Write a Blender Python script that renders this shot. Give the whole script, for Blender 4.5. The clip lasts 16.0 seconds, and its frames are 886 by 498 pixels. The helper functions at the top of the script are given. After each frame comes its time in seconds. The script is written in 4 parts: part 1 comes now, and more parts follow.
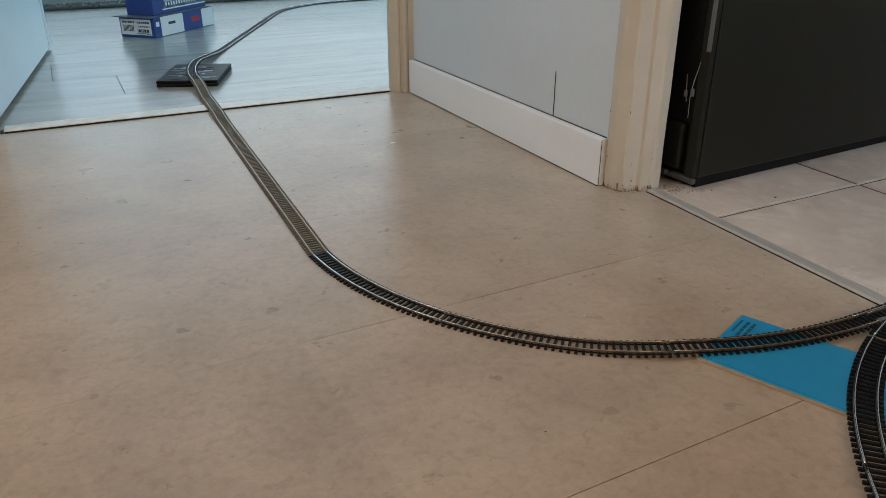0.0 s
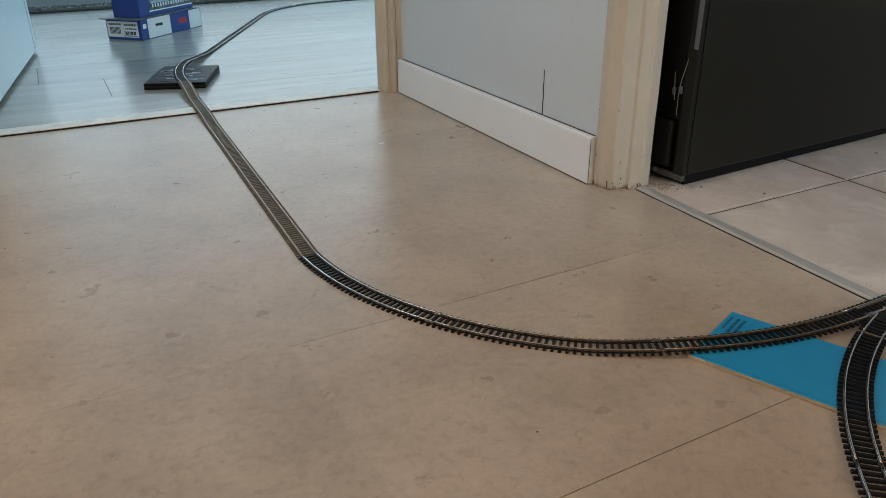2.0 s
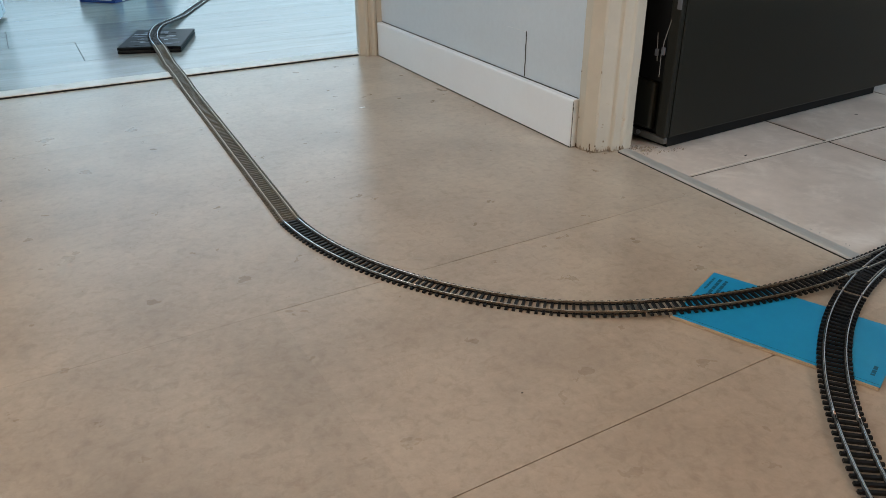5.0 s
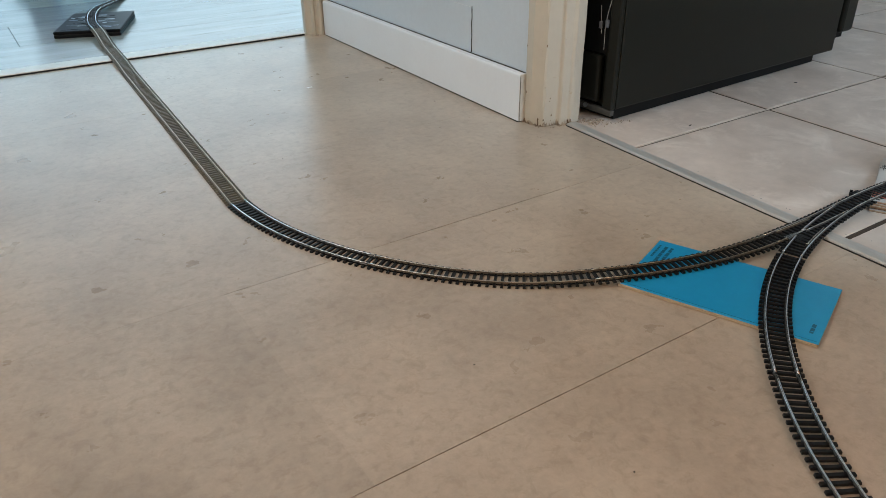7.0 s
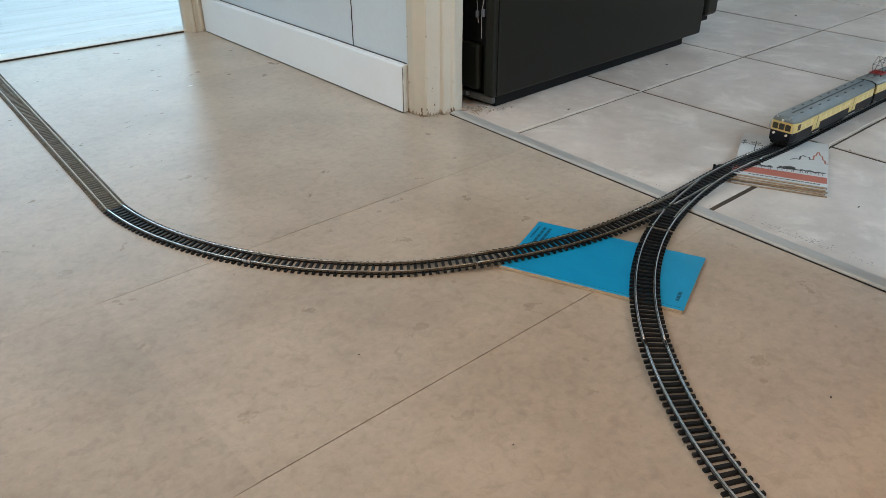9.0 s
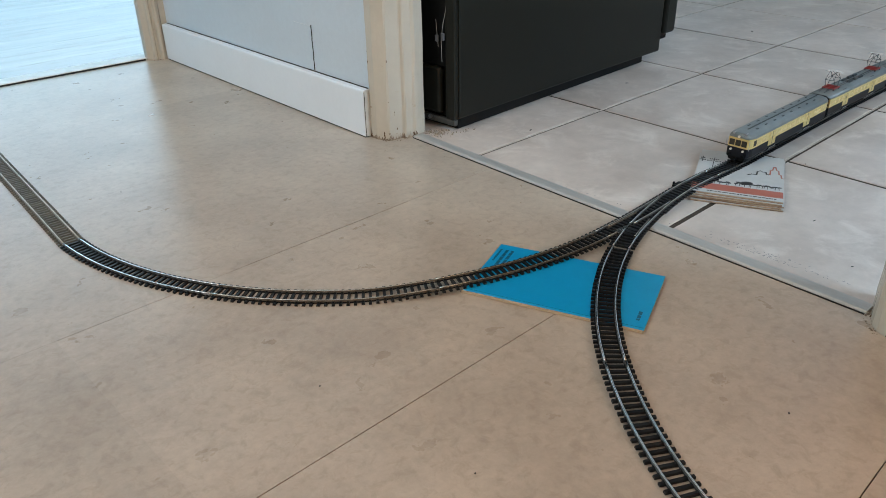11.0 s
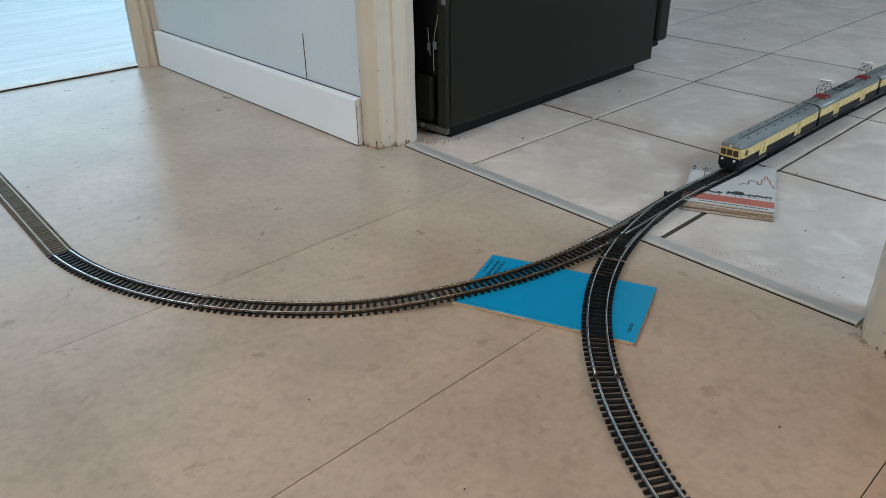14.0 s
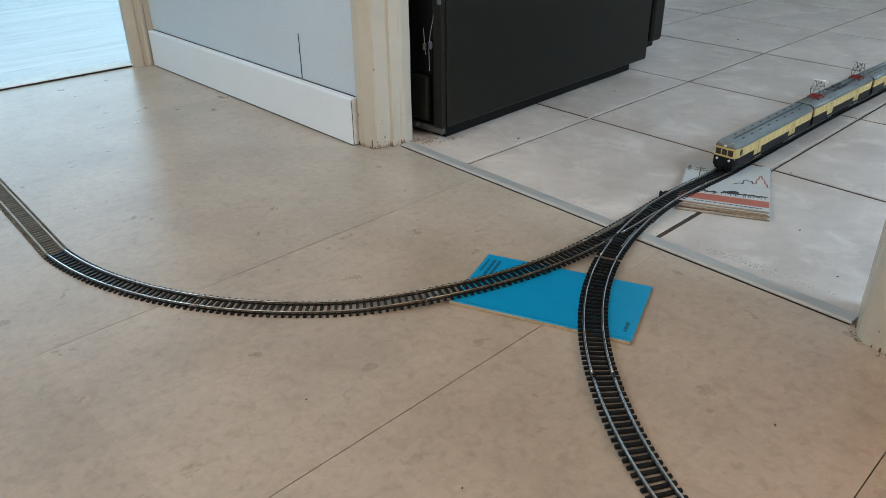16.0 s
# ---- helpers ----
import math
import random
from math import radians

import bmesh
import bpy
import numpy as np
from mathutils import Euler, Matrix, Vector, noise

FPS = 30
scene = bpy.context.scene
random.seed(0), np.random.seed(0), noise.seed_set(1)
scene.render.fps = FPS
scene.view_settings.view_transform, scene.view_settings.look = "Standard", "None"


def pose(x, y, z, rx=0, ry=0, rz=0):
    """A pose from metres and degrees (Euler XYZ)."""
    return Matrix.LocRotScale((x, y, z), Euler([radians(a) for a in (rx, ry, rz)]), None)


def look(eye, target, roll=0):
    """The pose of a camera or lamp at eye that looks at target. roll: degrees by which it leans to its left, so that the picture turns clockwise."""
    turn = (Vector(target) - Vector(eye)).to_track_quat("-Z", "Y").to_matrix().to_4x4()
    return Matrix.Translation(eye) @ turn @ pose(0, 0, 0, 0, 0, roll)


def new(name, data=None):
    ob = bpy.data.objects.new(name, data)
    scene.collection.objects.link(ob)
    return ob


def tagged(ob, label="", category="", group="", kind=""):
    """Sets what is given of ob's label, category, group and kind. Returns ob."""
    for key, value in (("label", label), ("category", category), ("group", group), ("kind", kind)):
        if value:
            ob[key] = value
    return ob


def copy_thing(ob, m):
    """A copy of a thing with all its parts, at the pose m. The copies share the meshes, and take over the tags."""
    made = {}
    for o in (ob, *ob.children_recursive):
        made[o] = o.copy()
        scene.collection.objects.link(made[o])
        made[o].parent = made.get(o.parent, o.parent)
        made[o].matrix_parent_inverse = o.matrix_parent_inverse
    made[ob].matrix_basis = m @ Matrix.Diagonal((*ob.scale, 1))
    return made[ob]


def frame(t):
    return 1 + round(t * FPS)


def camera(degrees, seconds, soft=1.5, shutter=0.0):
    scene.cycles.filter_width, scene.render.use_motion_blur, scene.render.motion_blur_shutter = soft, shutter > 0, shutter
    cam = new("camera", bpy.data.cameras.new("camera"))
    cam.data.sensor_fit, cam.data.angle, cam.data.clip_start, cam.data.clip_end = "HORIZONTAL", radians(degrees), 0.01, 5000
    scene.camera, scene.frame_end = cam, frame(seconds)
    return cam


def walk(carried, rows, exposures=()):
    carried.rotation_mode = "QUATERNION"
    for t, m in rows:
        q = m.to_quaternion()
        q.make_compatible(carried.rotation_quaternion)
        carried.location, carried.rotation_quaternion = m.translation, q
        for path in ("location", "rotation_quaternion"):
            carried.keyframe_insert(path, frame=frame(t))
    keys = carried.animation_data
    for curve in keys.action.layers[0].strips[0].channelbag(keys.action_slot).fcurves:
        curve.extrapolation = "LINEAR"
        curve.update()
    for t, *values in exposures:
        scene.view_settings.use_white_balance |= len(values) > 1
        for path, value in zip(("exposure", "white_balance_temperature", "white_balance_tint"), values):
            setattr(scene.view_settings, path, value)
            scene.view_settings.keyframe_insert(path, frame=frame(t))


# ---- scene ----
cam = camera(61.0, 16.0, 0.35)
PATH = [
    (0, (-0.6918, -0.8608, 0.3910), (-0.0828, 0.3585, -0.2355), 0.09),
    (0.5, (-0.6905, -0.8608, 0.3941), (-0.0760, 0.3561, -0.2316), -0.04),
    (1, (-0.6897, -0.8598, 0.3944), (-0.0671, 0.3554, -0.2267), -0.20),
    (1.5, (-0.6893, -0.8601, 0.3925), (-0.0665, 0.3527, -0.2330), -0.29),
    (2, (-0.6887, -0.8595, 0.3919), (-0.0659, 0.3517, -0.2365), -0.35),
    (2.5, (-0.6900, -0.8605, 0.3893), (-0.0677, 0.3457, -0.2494), -0.36),
    (3, (-0.6917, -0.8585, 0.3911), (-0.0716, 0.3492, -0.2470), -0.23),
    (3.5, (-0.6896, -0.8562, 0.3878), (-0.0639, 0.3444, -0.2580), -0.60),
    (4, (-0.6896, -0.8562, 0.3884), (-0.0611, 0.3337, -0.2743), -0.51),
    (6.5, (-0.6878, -0.8608, 0.3843), (-0.0055, 0.2679, -0.3301), -0.39),
    (7, (-0.6832, -0.8639, 0.3833), (0.0190, 0.2476, -0.3388), -0.54),
    (7.5, (-0.6805, -0.8699, 0.3812), (0.0479, 0.2190, -0.3494), -0.37),
    (8, (-0.6783, -0.8753, 0.3844), (0.0791, 0.1862, -0.3567), -0.59),
    (8.5, (-0.6756, -0.8853, 0.3836), (0.1238, 0.1426, -0.3608), -0.51),
    (9, (-0.6658, -0.8872, 0.3850), (0.1742, 0.1138, -0.3515), -0.27),
    (9.2, (-0.6712, -0.8892, 0.3825), (0.1977, 0.0939, -0.3446), 0.03),
    (11.3, (-0.6500, -0.8941, 0.3948), (0.2374, 0.0884, -0.3105), -0.97),
    (11.5, (-0.6498, -0.8945, 0.3961), (0.2360, 0.0892, -0.3093), -1.08),
    (12, (-0.6501, -0.8939, 0.3955), (0.2397, 0.0880, -0.3075), -0.83),
    (12.5, (-0.6484, -0.8958, 0.3928), (0.2485, 0.0791, -0.3109), -0.60),
    (13, (-0.6491, -0.8940, 0.3923), (0.2418, 0.0877, -0.3095), -0.89),
    (13.5, (-0.6478, -0.8922, 0.3952), (0.2391, 0.0937, -0.3058), -0.85),
    (14, (-0.6452, -0.8919, 0.3970), (0.2525, 0.0851, -0.3027), -0.70),
    (14.5, (-0.6463, -0.8914, 0.3953), (0.2568, 0.0774, -0.3088), -0.44),
    (15, (-0.6472, -0.8907, 0.3959), (0.2562, 0.0777, -0.3084), -0.44),
    (15.5, (-0.6479, -0.8912, 0.3949), (0.2522, 0.0814, -0.3079), -0.57),
    (16, (-0.6474, -0.8911, 0.3972), (0.2584, 0.0781, -0.3029), -0.54),
]
EXPOSURES = [(0.0, -0.40, 7620, 18), (2.0, -0.39, 7570, 17), (3.0, -0.39, 7400, 16), (4.0, -0.26, 7170, 15), (6.5, -0.06, 7070, 14), (7.5, -0.03, 7020, 13), (8.5, 0.15, 6860, 12), (9.0, 0.17, 6700, 10),
             (11.5, 0.17, 6480, 10), (13.2, 0.15, 6480, 10), (13.5, 0.01, 6530, 10), (13.8, 0.08, 6500, 10), (14.5, 0.07, 6480, 10), (16.0, 0.09, 6480, 9)]
walk(cam, [(t, look(eye, target, roll)) for t, eye, target, roll in PATH], EXPOSURES)

# ---- world and lights ----
world = bpy.data.worlds.new("world")
scene.world = world
world.use_nodes = True
wn = world.node_tree.nodes
sky = wn.new("ShaderNodeTexSky")
sky.sky_type = "NISHITA"
sky.sun_disc = False
sky.sun_elevation = radians(35)
sky.sun_rotation = radians(20)
wn["Background"].inputs["Strength"].default_value = 0.08
world.node_tree.links.new(sky.outputs[0], wn["Background"].inputs["Color"])


def area(name, eye, target, w, h, watts, color):
    data = bpy.data.lights.new(name, "AREA")
    data.shape, data.size, data.size_y, data.energy, data.color = "RECTANGLE", w, h, watts, color
    ob = new(name, data)
    ob.matrix_world = look(eye, target)
    return ob


# daylight from assumed, unseen windows of the far room and kitchen
area("window_light_far_room", (0.15, 4.42, 1.35), (0.15, 0, 0.9), 3.2, 1.9, 28, (0.28, 0.69, 1.0))
area("window_light_far_room_side", (2.52, 2.4, 1.4), (0.0, 2.2, 0.9), 2.2, 1.8, 62, (0.27, 0.68, 1.0))
# unseen fill lamp, added to brighten the fronts of the boxes
area("window_light_far_room_west", (-2.42, 2.6, 1.4), (0.0, 1.8, 0.2), 1.6, 1.5, 20, (0.28, 0.69, 1.0))
area("window_light_kitchen", (3.12, -0.35, 1.55), (0.0, -0.35, 0.9), 1.7, 1.2, 2, (0.62, 0.84, 1.0))
# unseen fill lamp, added to brighten the near kitchen tiles
area("window_light_kitchen_south", (0.62, -2.52, 1.55), (0.4, 0, 0.0), 1.1, 1.2, 48, (0.54, 0.78, 1.0))
# two unseen fill lamps, added to light the hall
area("window_light_hall_side", (-1.52, -0.05, 1.5), (0.0, 0.20, 0.3), 1.3, 1.2, 17, (0.90, 0.94, 0.93))
area("window_light_hall_back", (-0.55, -2.52, 1.4), (-0.45, 0, 0.4), 0.8, 1.8, 16, (1.0, 0.79, 0.56))


# ---- materials ----
def material(name, color, rough=0.5, metal=0.0, vary=0.0, dark=None, scale=8.0, fine=0.0, fine_scale=120.0, bump=0.0,
             bump_scale=200.0, stretch=(1, 1, 1), blotch=None, emit=None, per_object=0.0, coat=0.0, rough_vary=0.0, spec=0.5):
    """A surface: a colour that drifts towards dark in large patches, a fine grain, a small relief and uneven gloss."""
    m = bpy.data.materials.new(name)
    m.use_nodes = True
    nodes, links = m.node_tree.nodes, m.node_tree.links
    b = nodes["Principled BSDF"]
    b.inputs["Roughness"].default_value = rough
    b.inputs["Metallic"].default_value = metal
    b.inputs["Specular IOR Level"].default_value = spec
    b.inputs["Coat Weight"].default_value = coat
    b.inputs["Base Color"].default_value = (*color, 1)
    mp = nodes.new("ShaderNodeMapping")
    mp.inputs["Scale"].default_value = stretch
    geo = nodes.new("ShaderNodeNewGeometry")
    links.new(geo.outputs["Position"], mp.inputs["Vector"])
    info = nodes.new("ShaderNodeObjectInfo")

    def noise_at(s, detail=5.0, roughness=0.6):
        n = nodes.new("ShaderNodeTexNoise")
        n.inputs["Scale"].default_value, n.inputs["Detail"].default_value, n.inputs["Roughness"].default_value = s, detail, roughness
        links.new(mp.outputs[0], n.inputs["Vector"])
        return n

    last = None
    if vary > 0:
        n = noise_at(scale)
        ramp = nodes.new("ShaderNodeMapRange")
        ramp.inputs["From Min"].default_value, ramp.inputs["From Max"].default_value = 0.35, 0.68
        ramp.inputs["To Max"].default_value = vary
        links.new(n.outputs["Fac"], ramp.inputs["Value"])
        mix = nodes.new("ShaderNodeMix")
        mix.data_type = "RGBA"
        mix.inputs[6].default_value = (*color, 1)
        mix.inputs[7].default_value = (*(dark or [c * 0.6 for c in color]), 1)
        links.new(ramp.outputs[0], mix.inputs[0])
        last = mix.outputs[2]
        if rough_vary > 0:
            rr = nodes.new("ShaderNodeMapRange")
            rr.inputs["To Min"].default_value, rr.inputs["To Max"].default_value = rough - rough_vary, rough + rough_vary
            links.new(noise_at(scale * 3).outputs["Fac"], rr.inputs["Value"])
            links.new(rr.outputs[0], b.inputs["Roughness"])
    if blotch:
        # small smudges with a shape of their own: colour, scale, threshold, strength
        bc, bs, bt, bk = blotch
        n = noise_at(bs, 7.0, 0.68)
        n.inputs["Distortion"].default_value = 0.6
        ramp = nodes.new("ShaderNodeMapRange")
        ramp.inputs["From Min"].default_value, ramp.inputs["From Max"].default_value = bt, bt + 0.14
        ramp.inputs["To Max"].default_value = bk
        links.new(n.outputs["Fac"], ramp.inputs["Value"])
        mix = nodes.new("ShaderNodeMix")
        mix.data_type = "RGBA"
        mix.inputs[6].default_value = (*color, 1)
        mix.inputs[7].default_value = (*bc, 1)
        if last:
            links.new(last, mix.inputs[6])
        links.new(ramp.outputs[0], mix.inputs[0])
        last = mix.outputs[2]
    if fine > 0:
        n = noise_at(fine_scale, 6.0, 0.7)
        ramp = nodes.new("ShaderNodeMapRange")
        ramp.inputs["From Min"].default_value, ramp.inputs["From Max"].default_value = 0.3, 0.7
        ramp.inputs["To Min"].default_value, ramp.inputs["To Max"].default_value = 1 - fine, 1 + fine * 0.4
        links.new(n.outputs["Fac"], ramp.inputs["Value"])
        hsv = nodes.new("ShaderNodeHueSaturation")
        hsv.inputs["Color"].default_value = (*color, 1)
        if last:
            links.new(last, hsv.inputs["Color"])
        links.new(ramp.outputs[0], hsv.inputs["Value"])
        last = hsv.outputs[0]
    if per_object > 0:
        ramp = nodes.new("ShaderNodeMapRange")
        ramp.inputs["To Min"].default_value, ramp.inputs["To Max"].default_value = 1 - per_object, 1 + per_object
        links.new(info.outputs["Random"], ramp.inputs["Value"])
        hsv = nodes.new("ShaderNodeHueSaturation")
        hsv.inputs["Color"].default_value = (*color, 1)
        if last:
            links.new(last, hsv.inputs["Color"])
        links.new(ramp.outputs[0], hsv.inputs["Value"])
        last = hsv.outputs[0]
    if last:
        links.new(last, b.inputs["Base Color"])
    if bump > 0:
        bp = nodes.new("ShaderNodeBump")
        bp.inputs["Strength"].default_value = bump
        bp.inputs["Distance"].default_value = 0.001
        links.new(noise_at(bump_scale).outputs["Fac"], bp.inputs["Height"])
        links.new(bp.outputs[0], b.inputs["Normal"])
    if emit:
        b.inputs["Emission Color"].default_value = (*emit[:3], 1)
        b.inputs["Emission Strength"].default_value = emit[3]
    return m


VINYL = material("vinyl_tile", (0.510, 0.424, 0.340), 0.29, vary=0.9, dark=(0.375, 0.306, 0.245), scale=7.5, blotch=((0.27, 0.20, 0.14), 70, 0.50, 0.28), fine=0.13,
                 fine_scale=110, bump=0.12, bump_scale=420, per_object=0.05, rough_vary=0.05)
SUBFLOOR = material("subfloor", (0.06, 0.05, 0.04), 0.9, vary=0.5, scale=30)
TILE = material("kitchen_tile", (0.65, 0.56, 0.495), 0.34, vary=0.9, dark=(0.47, 0.39, 0.335), scale=7, blotch=((0.78, 0.70, 0.63), 13, 0.52, 0.55), fine=0.10, fine_scale=40,
                bump=0.08, bump_scale=160, per_object=0.05, rough_vary=0.08)
GROUT = material("grout", (0.040, 0.026, 0.017), 0.9, vary=0.9, dark=(0.10, 0.068, 0.045), scale=6, fine=0.3, fine_scale=300, bump=0.4)
LAMINATE = material("laminate_plank", (0.385, 0.372, 0.335), 0.19, vary=0.8, dark=(0.27, 0.26, 0.23), scale=3, blotch=((0.13, 0.11, 0.085), 4.5, 0.585, 0.85), fine=0.16, fine_scale=14,
                    stretch=(0.8, 9, 1), bump=0.1, per_object=0.10)
RUG = material("grey_rug_pile", (0.20, 0.20, 0.19), 0.95, vary=0.9, dark=(0.09, 0.09, 0.085), scale=160, fine=0.5, fine_scale=500, bump=1.0)
WALLPAINT = material("blue_grey_wall_panel", (0.57, 0.64, 0.70), 0.36, vary=0.4, dark=(0.51, 0.57, 0.62), scale=3, fine=0.04, bump=0.1)
ROOMPAINT = material("white_room_paint", (0.78, 0.77, 0.74), 0.7, vary=0.3, dark=(0.72, 0.71, 0.68), scale=2, bump=0.1)
CEILPAINT = material("ceiling_paint", (0.80, 0.80, 0.78), 0.8, vary=0.2, scale=2, dark=(0.76, 0.76, 0.74))
BASEPAINT = material("white_baseboard_paint", (0.78, 0.82, 0.86), 0.27, vary=0.3, dark=(0.72, 0.75, 0.78), scale=14, fine=0.02, bump=0.02)
EDGEMDF = material("baseboard_cut_end", (0.64, 0.62, 0.57), 0.6, vary=0.5, scale=60, fine=0.2)
CREAM = material("cream_gloss_paint", (0.545, 0.50, 0.42), 0.17, vary=0.6, dark=(0.46, 0.41, 0.335), scale=9, blotch=((0.36, 0.26, 0.16), 60, 0.64, 0.5), fine=0.03,
                 fine_scale=90, bump=0.9, bump_scale=38)
PLASTER = material("crumbling_plaster", (0.45, 0.36, 0.27), 0.9, vary=1.0, dark=(0.10, 0.06, 0.035), scale=90, fine=0.4, bump=1.0, bump_scale=240)
RUST = material("rust_brown", (0.16, 0.085, 0.04), 0.85, vary=0.8, scale=200, fine=0.4)
# colour of an unseen wall, chosen to throw a warm tint on the floor
OCHRE_BOUNCE = material("ochre_bounce_paint", (0.56, 0.20, 0.03), 0.5, vary=0.4, dark=(0.46, 0.16, 0.025), scale=5, bump=0.1)
DOORPAINT = material("white_door_paint", (0.84, 0.90, 0.94), 0.30, vary=0.3, dark=(0.74, 0.76, 0.78), scale=6)
# pale colour for the highlight along the grout joints
GROUT_HIGHLIGHT = material("grout_highlight", (0.66, 0.59, 0.51), 0.85, vary=0.9, dark=(0.36, 0.29, 0.23), scale=16, fine=0.3, fine_scale=300, bump=0.4)
ALU = material("brushed_aluminium", (0.57, 0.55, 0.52), 0.45, 0.40, vary=0.5, dark=(0.45, 0.44, 0.42), scale=25, stretch=(1, 0.15, 1), fine=0.12)
THRESH = material("white_threshold", (0.80, 0.78, 0.72), 0.4, vary=0.6, dark=(0.5, 0.47, 0.41), scale=30, fine=0.1)
GAP = material("dark_gap", (0.02, 0.018, 0.015), 0.9, vary=0.3, scale=50)
FRIDGE = material("graphite_enamel", (0.0088, 0.0091, 0.0062), 0.40, spec=0.27, vary=0.4, dark=(0.006, 0.0062, 0.005), scale=4, fine=0.05, bump=0.06, bump_scale=900)
BLACKPL = material("black_plastic", (0.004, 0.004, 0.004), 0.55, spec=0.2, vary=0.4, scale=40, fine=0.2)
STEEL = material("steel", (0.5, 0.5, 0.5), 0.35, 1.0, vary=0.4, scale=60)
SLEEPER = material("black_sleeper_plastic", (0.0085, 0.0092, 0.0105), 0.42, spec=0.30, vary=0.5, dark=(0.015, 0.014, 0.014), scale=300, per_object=0.3)
# sleeper plastic with the window's reflection put into its colour as grey
SLEEPER_SHEEN = material("sheen_grey_sleeper_plastic", (0.050, 0.051, 0.053), 0.36, vary=0.5, dark=(0.035, 0.034, 0.033), scale=250, per_object=0.3)
SLEEPER_OLD = material("faded_brown_sleeper_plastic", (0.135, 0.118, 0.088), 0.45, vary=0.5, dark=(0.09, 0.077, 0.056), scale=200, per_object=0.2)
RAIL = material("nickel_silver_rail_head", (0.86, 0.85, 0.84), 0.17, 1.0, vary=0.6, dark=(0.62, 0.60, 0.58), scale=60, rough_vary=0.06)
RAIL_OLD = material("tarnished_brass_rail_head", (0.66, 0.61, 0.53), 0.25, 1.0, vary=0.8, dark=(0.36, 0.31, 0.25), scale=70, rough_vary=0.08)
RAIL_SIDE = material("dull_rail_side", (0.20, 0.195, 0.19), 0.45, 0.8, vary=0.7, dark=(0.10, 0.092, 0.085), scale=90, rough_vary=0.1)
RAIL_SIDE_OLD = material("brown_rail_side", (0.21, 0.175, 0.135), 0.5, 0.6, vary=0.8, dark=(0.09, 0.068, 0.05), scale=90, rough_vary=0.1)
BOOKBLUE = material("cyan_book_cover", (0.002, 0.32, 0.62), 0.34, vary=0.35, dark=(0.003, 0.27, 0.55), scale=22, fine=0.05, bump=0.1, bump_scale=500)
BOOKINK = material("navy_cover_print", (0.005, 0.10, 0.19), 0.4, vary=0.3, scale=80)
PAGES = material("aged_paper", (0.55, 0.44, 0.31), 0.8, vary=0.8, dark=(0.36, 0.27, 0.18), scale=500, stretch=(0.3, 0.3, 6), fine=0.2)
BACKTAN = material("tan_back_cover", (0.33, 0.20, 0.125), 0.7, vary=0.5, scale=40, fine=0.2)
RAIL_PALE = material("pale_worn_rail_head", (0.52, 0.47, 0.38), 0.42, 0.5, vary=0.7, dark=(0.34, 0.295, 0.23), scale=70, rough_vary=0.08)
RAIL_SIDE_PALE = material("pale_worn_rail_side", (0.22, 0.19, 0.145), 0.5, 0.3, vary=0.7, dark=(0.14, 0.12, 0.09), scale=90)
RAIL_SIDES = {RAIL: RAIL_SIDE, RAIL_OLD: RAIL_SIDE_OLD, RAIL_PALE: RAIL_SIDE_PALE}
MAGWHITE = material("offwhite_cover_paper", (0.53, 0.52, 0.50), 0.42, vary=0.4, dark=(0.53, 0.52, 0.50), scale=25, fine=0.05)
MAGRED = material("brick_red_cover_print", (0.47, 0.13, 0.085), 0.45, vary=0.5, dark=(0.38, 0.10, 0.065), scale=60, fine=0.1)
MAGINK = material("dark_cover_ink", (0.035, 0.03, 0.03), 0.5, vary=0.4, scale=80)
BLUECARD = material("blue_box_card", (0.014, 0.050, 0.24), 0.4, vary=0.4, dark=(0.01, 0.035, 0.17), scale=15)
WHITECARD = material("white_box_card", (0.84, 0.85, 0.86), 0.4, vary=0.3, scale=15, dark=(0.78, 0.79, 0.80))
GREYCARD = material("grey_box_card", (0.11, 0.12, 0.14), 0.5, vary=0.4, scale=20)
REDINK = material("red_print", (0.55, 0.03, 0.04), 0.45, vary=0.2, scale=40)
PHOTO = material("dark_photo_print", (0.02, 0.03, 0.06), 0.3, vary=1.0, dark=(0.20, 0.26, 0.34), scale=45, fine=0.3)
CASE = material("dark_glossy_case", (0.006, 0.006, 0.008), 0.36, spec=0.05, vary=0.7, dark=(0.02, 0.02, 0.02), scale=35, fine=0.4, fine_scale=90)
SKYPRINT = material("pale_blue_print", (0.42, 0.56, 0.66), 0.3, vary=0.6, dark=(0.25, 0.38, 0.50), scale=60)
NAVY = material("navy_train_paint", (0.006, 0.007, 0.011), 0.45, vary=0.3, scale=60, spec=0.25)
YELLOW = material("cream_yellow_train_paint", (0.62, 0.46, 0.17), 0.34, vary=0.4, dark=(0.54, 0.39, 0.13), scale=50)
ROOFGREY = material("grey_train_roof", (0.20, 0.22, 0.215), 0.33, vary=0.5, dark=(0.11, 0.12, 0.118), scale=60, fine=0.08)
ROOFDARK = material("dark_roof_detail", (0.045, 0.05, 0.05), 0.5, vary=0.4, scale=100)
PANTORED = material("red_pantograph_paint", (0.33, 0.035, 0.03), 0.45, vary=0.4, scale=100)
LITPANE = material("warm_lit_window", (0.55, 0.43, 0.21), 0.2, vary=0.4, scale=90, emit=(1.0, 0.72, 0.28, 0.12))
CABPANE = material("dark_cab_window", (0.03, 0.025, 0.015), 0.1, vary=0.4, scale=90)
LENSWHITE = material("headlight_lens", (0.75, 0.72, 0.65), 0.2, vary=0.2, scale=200)


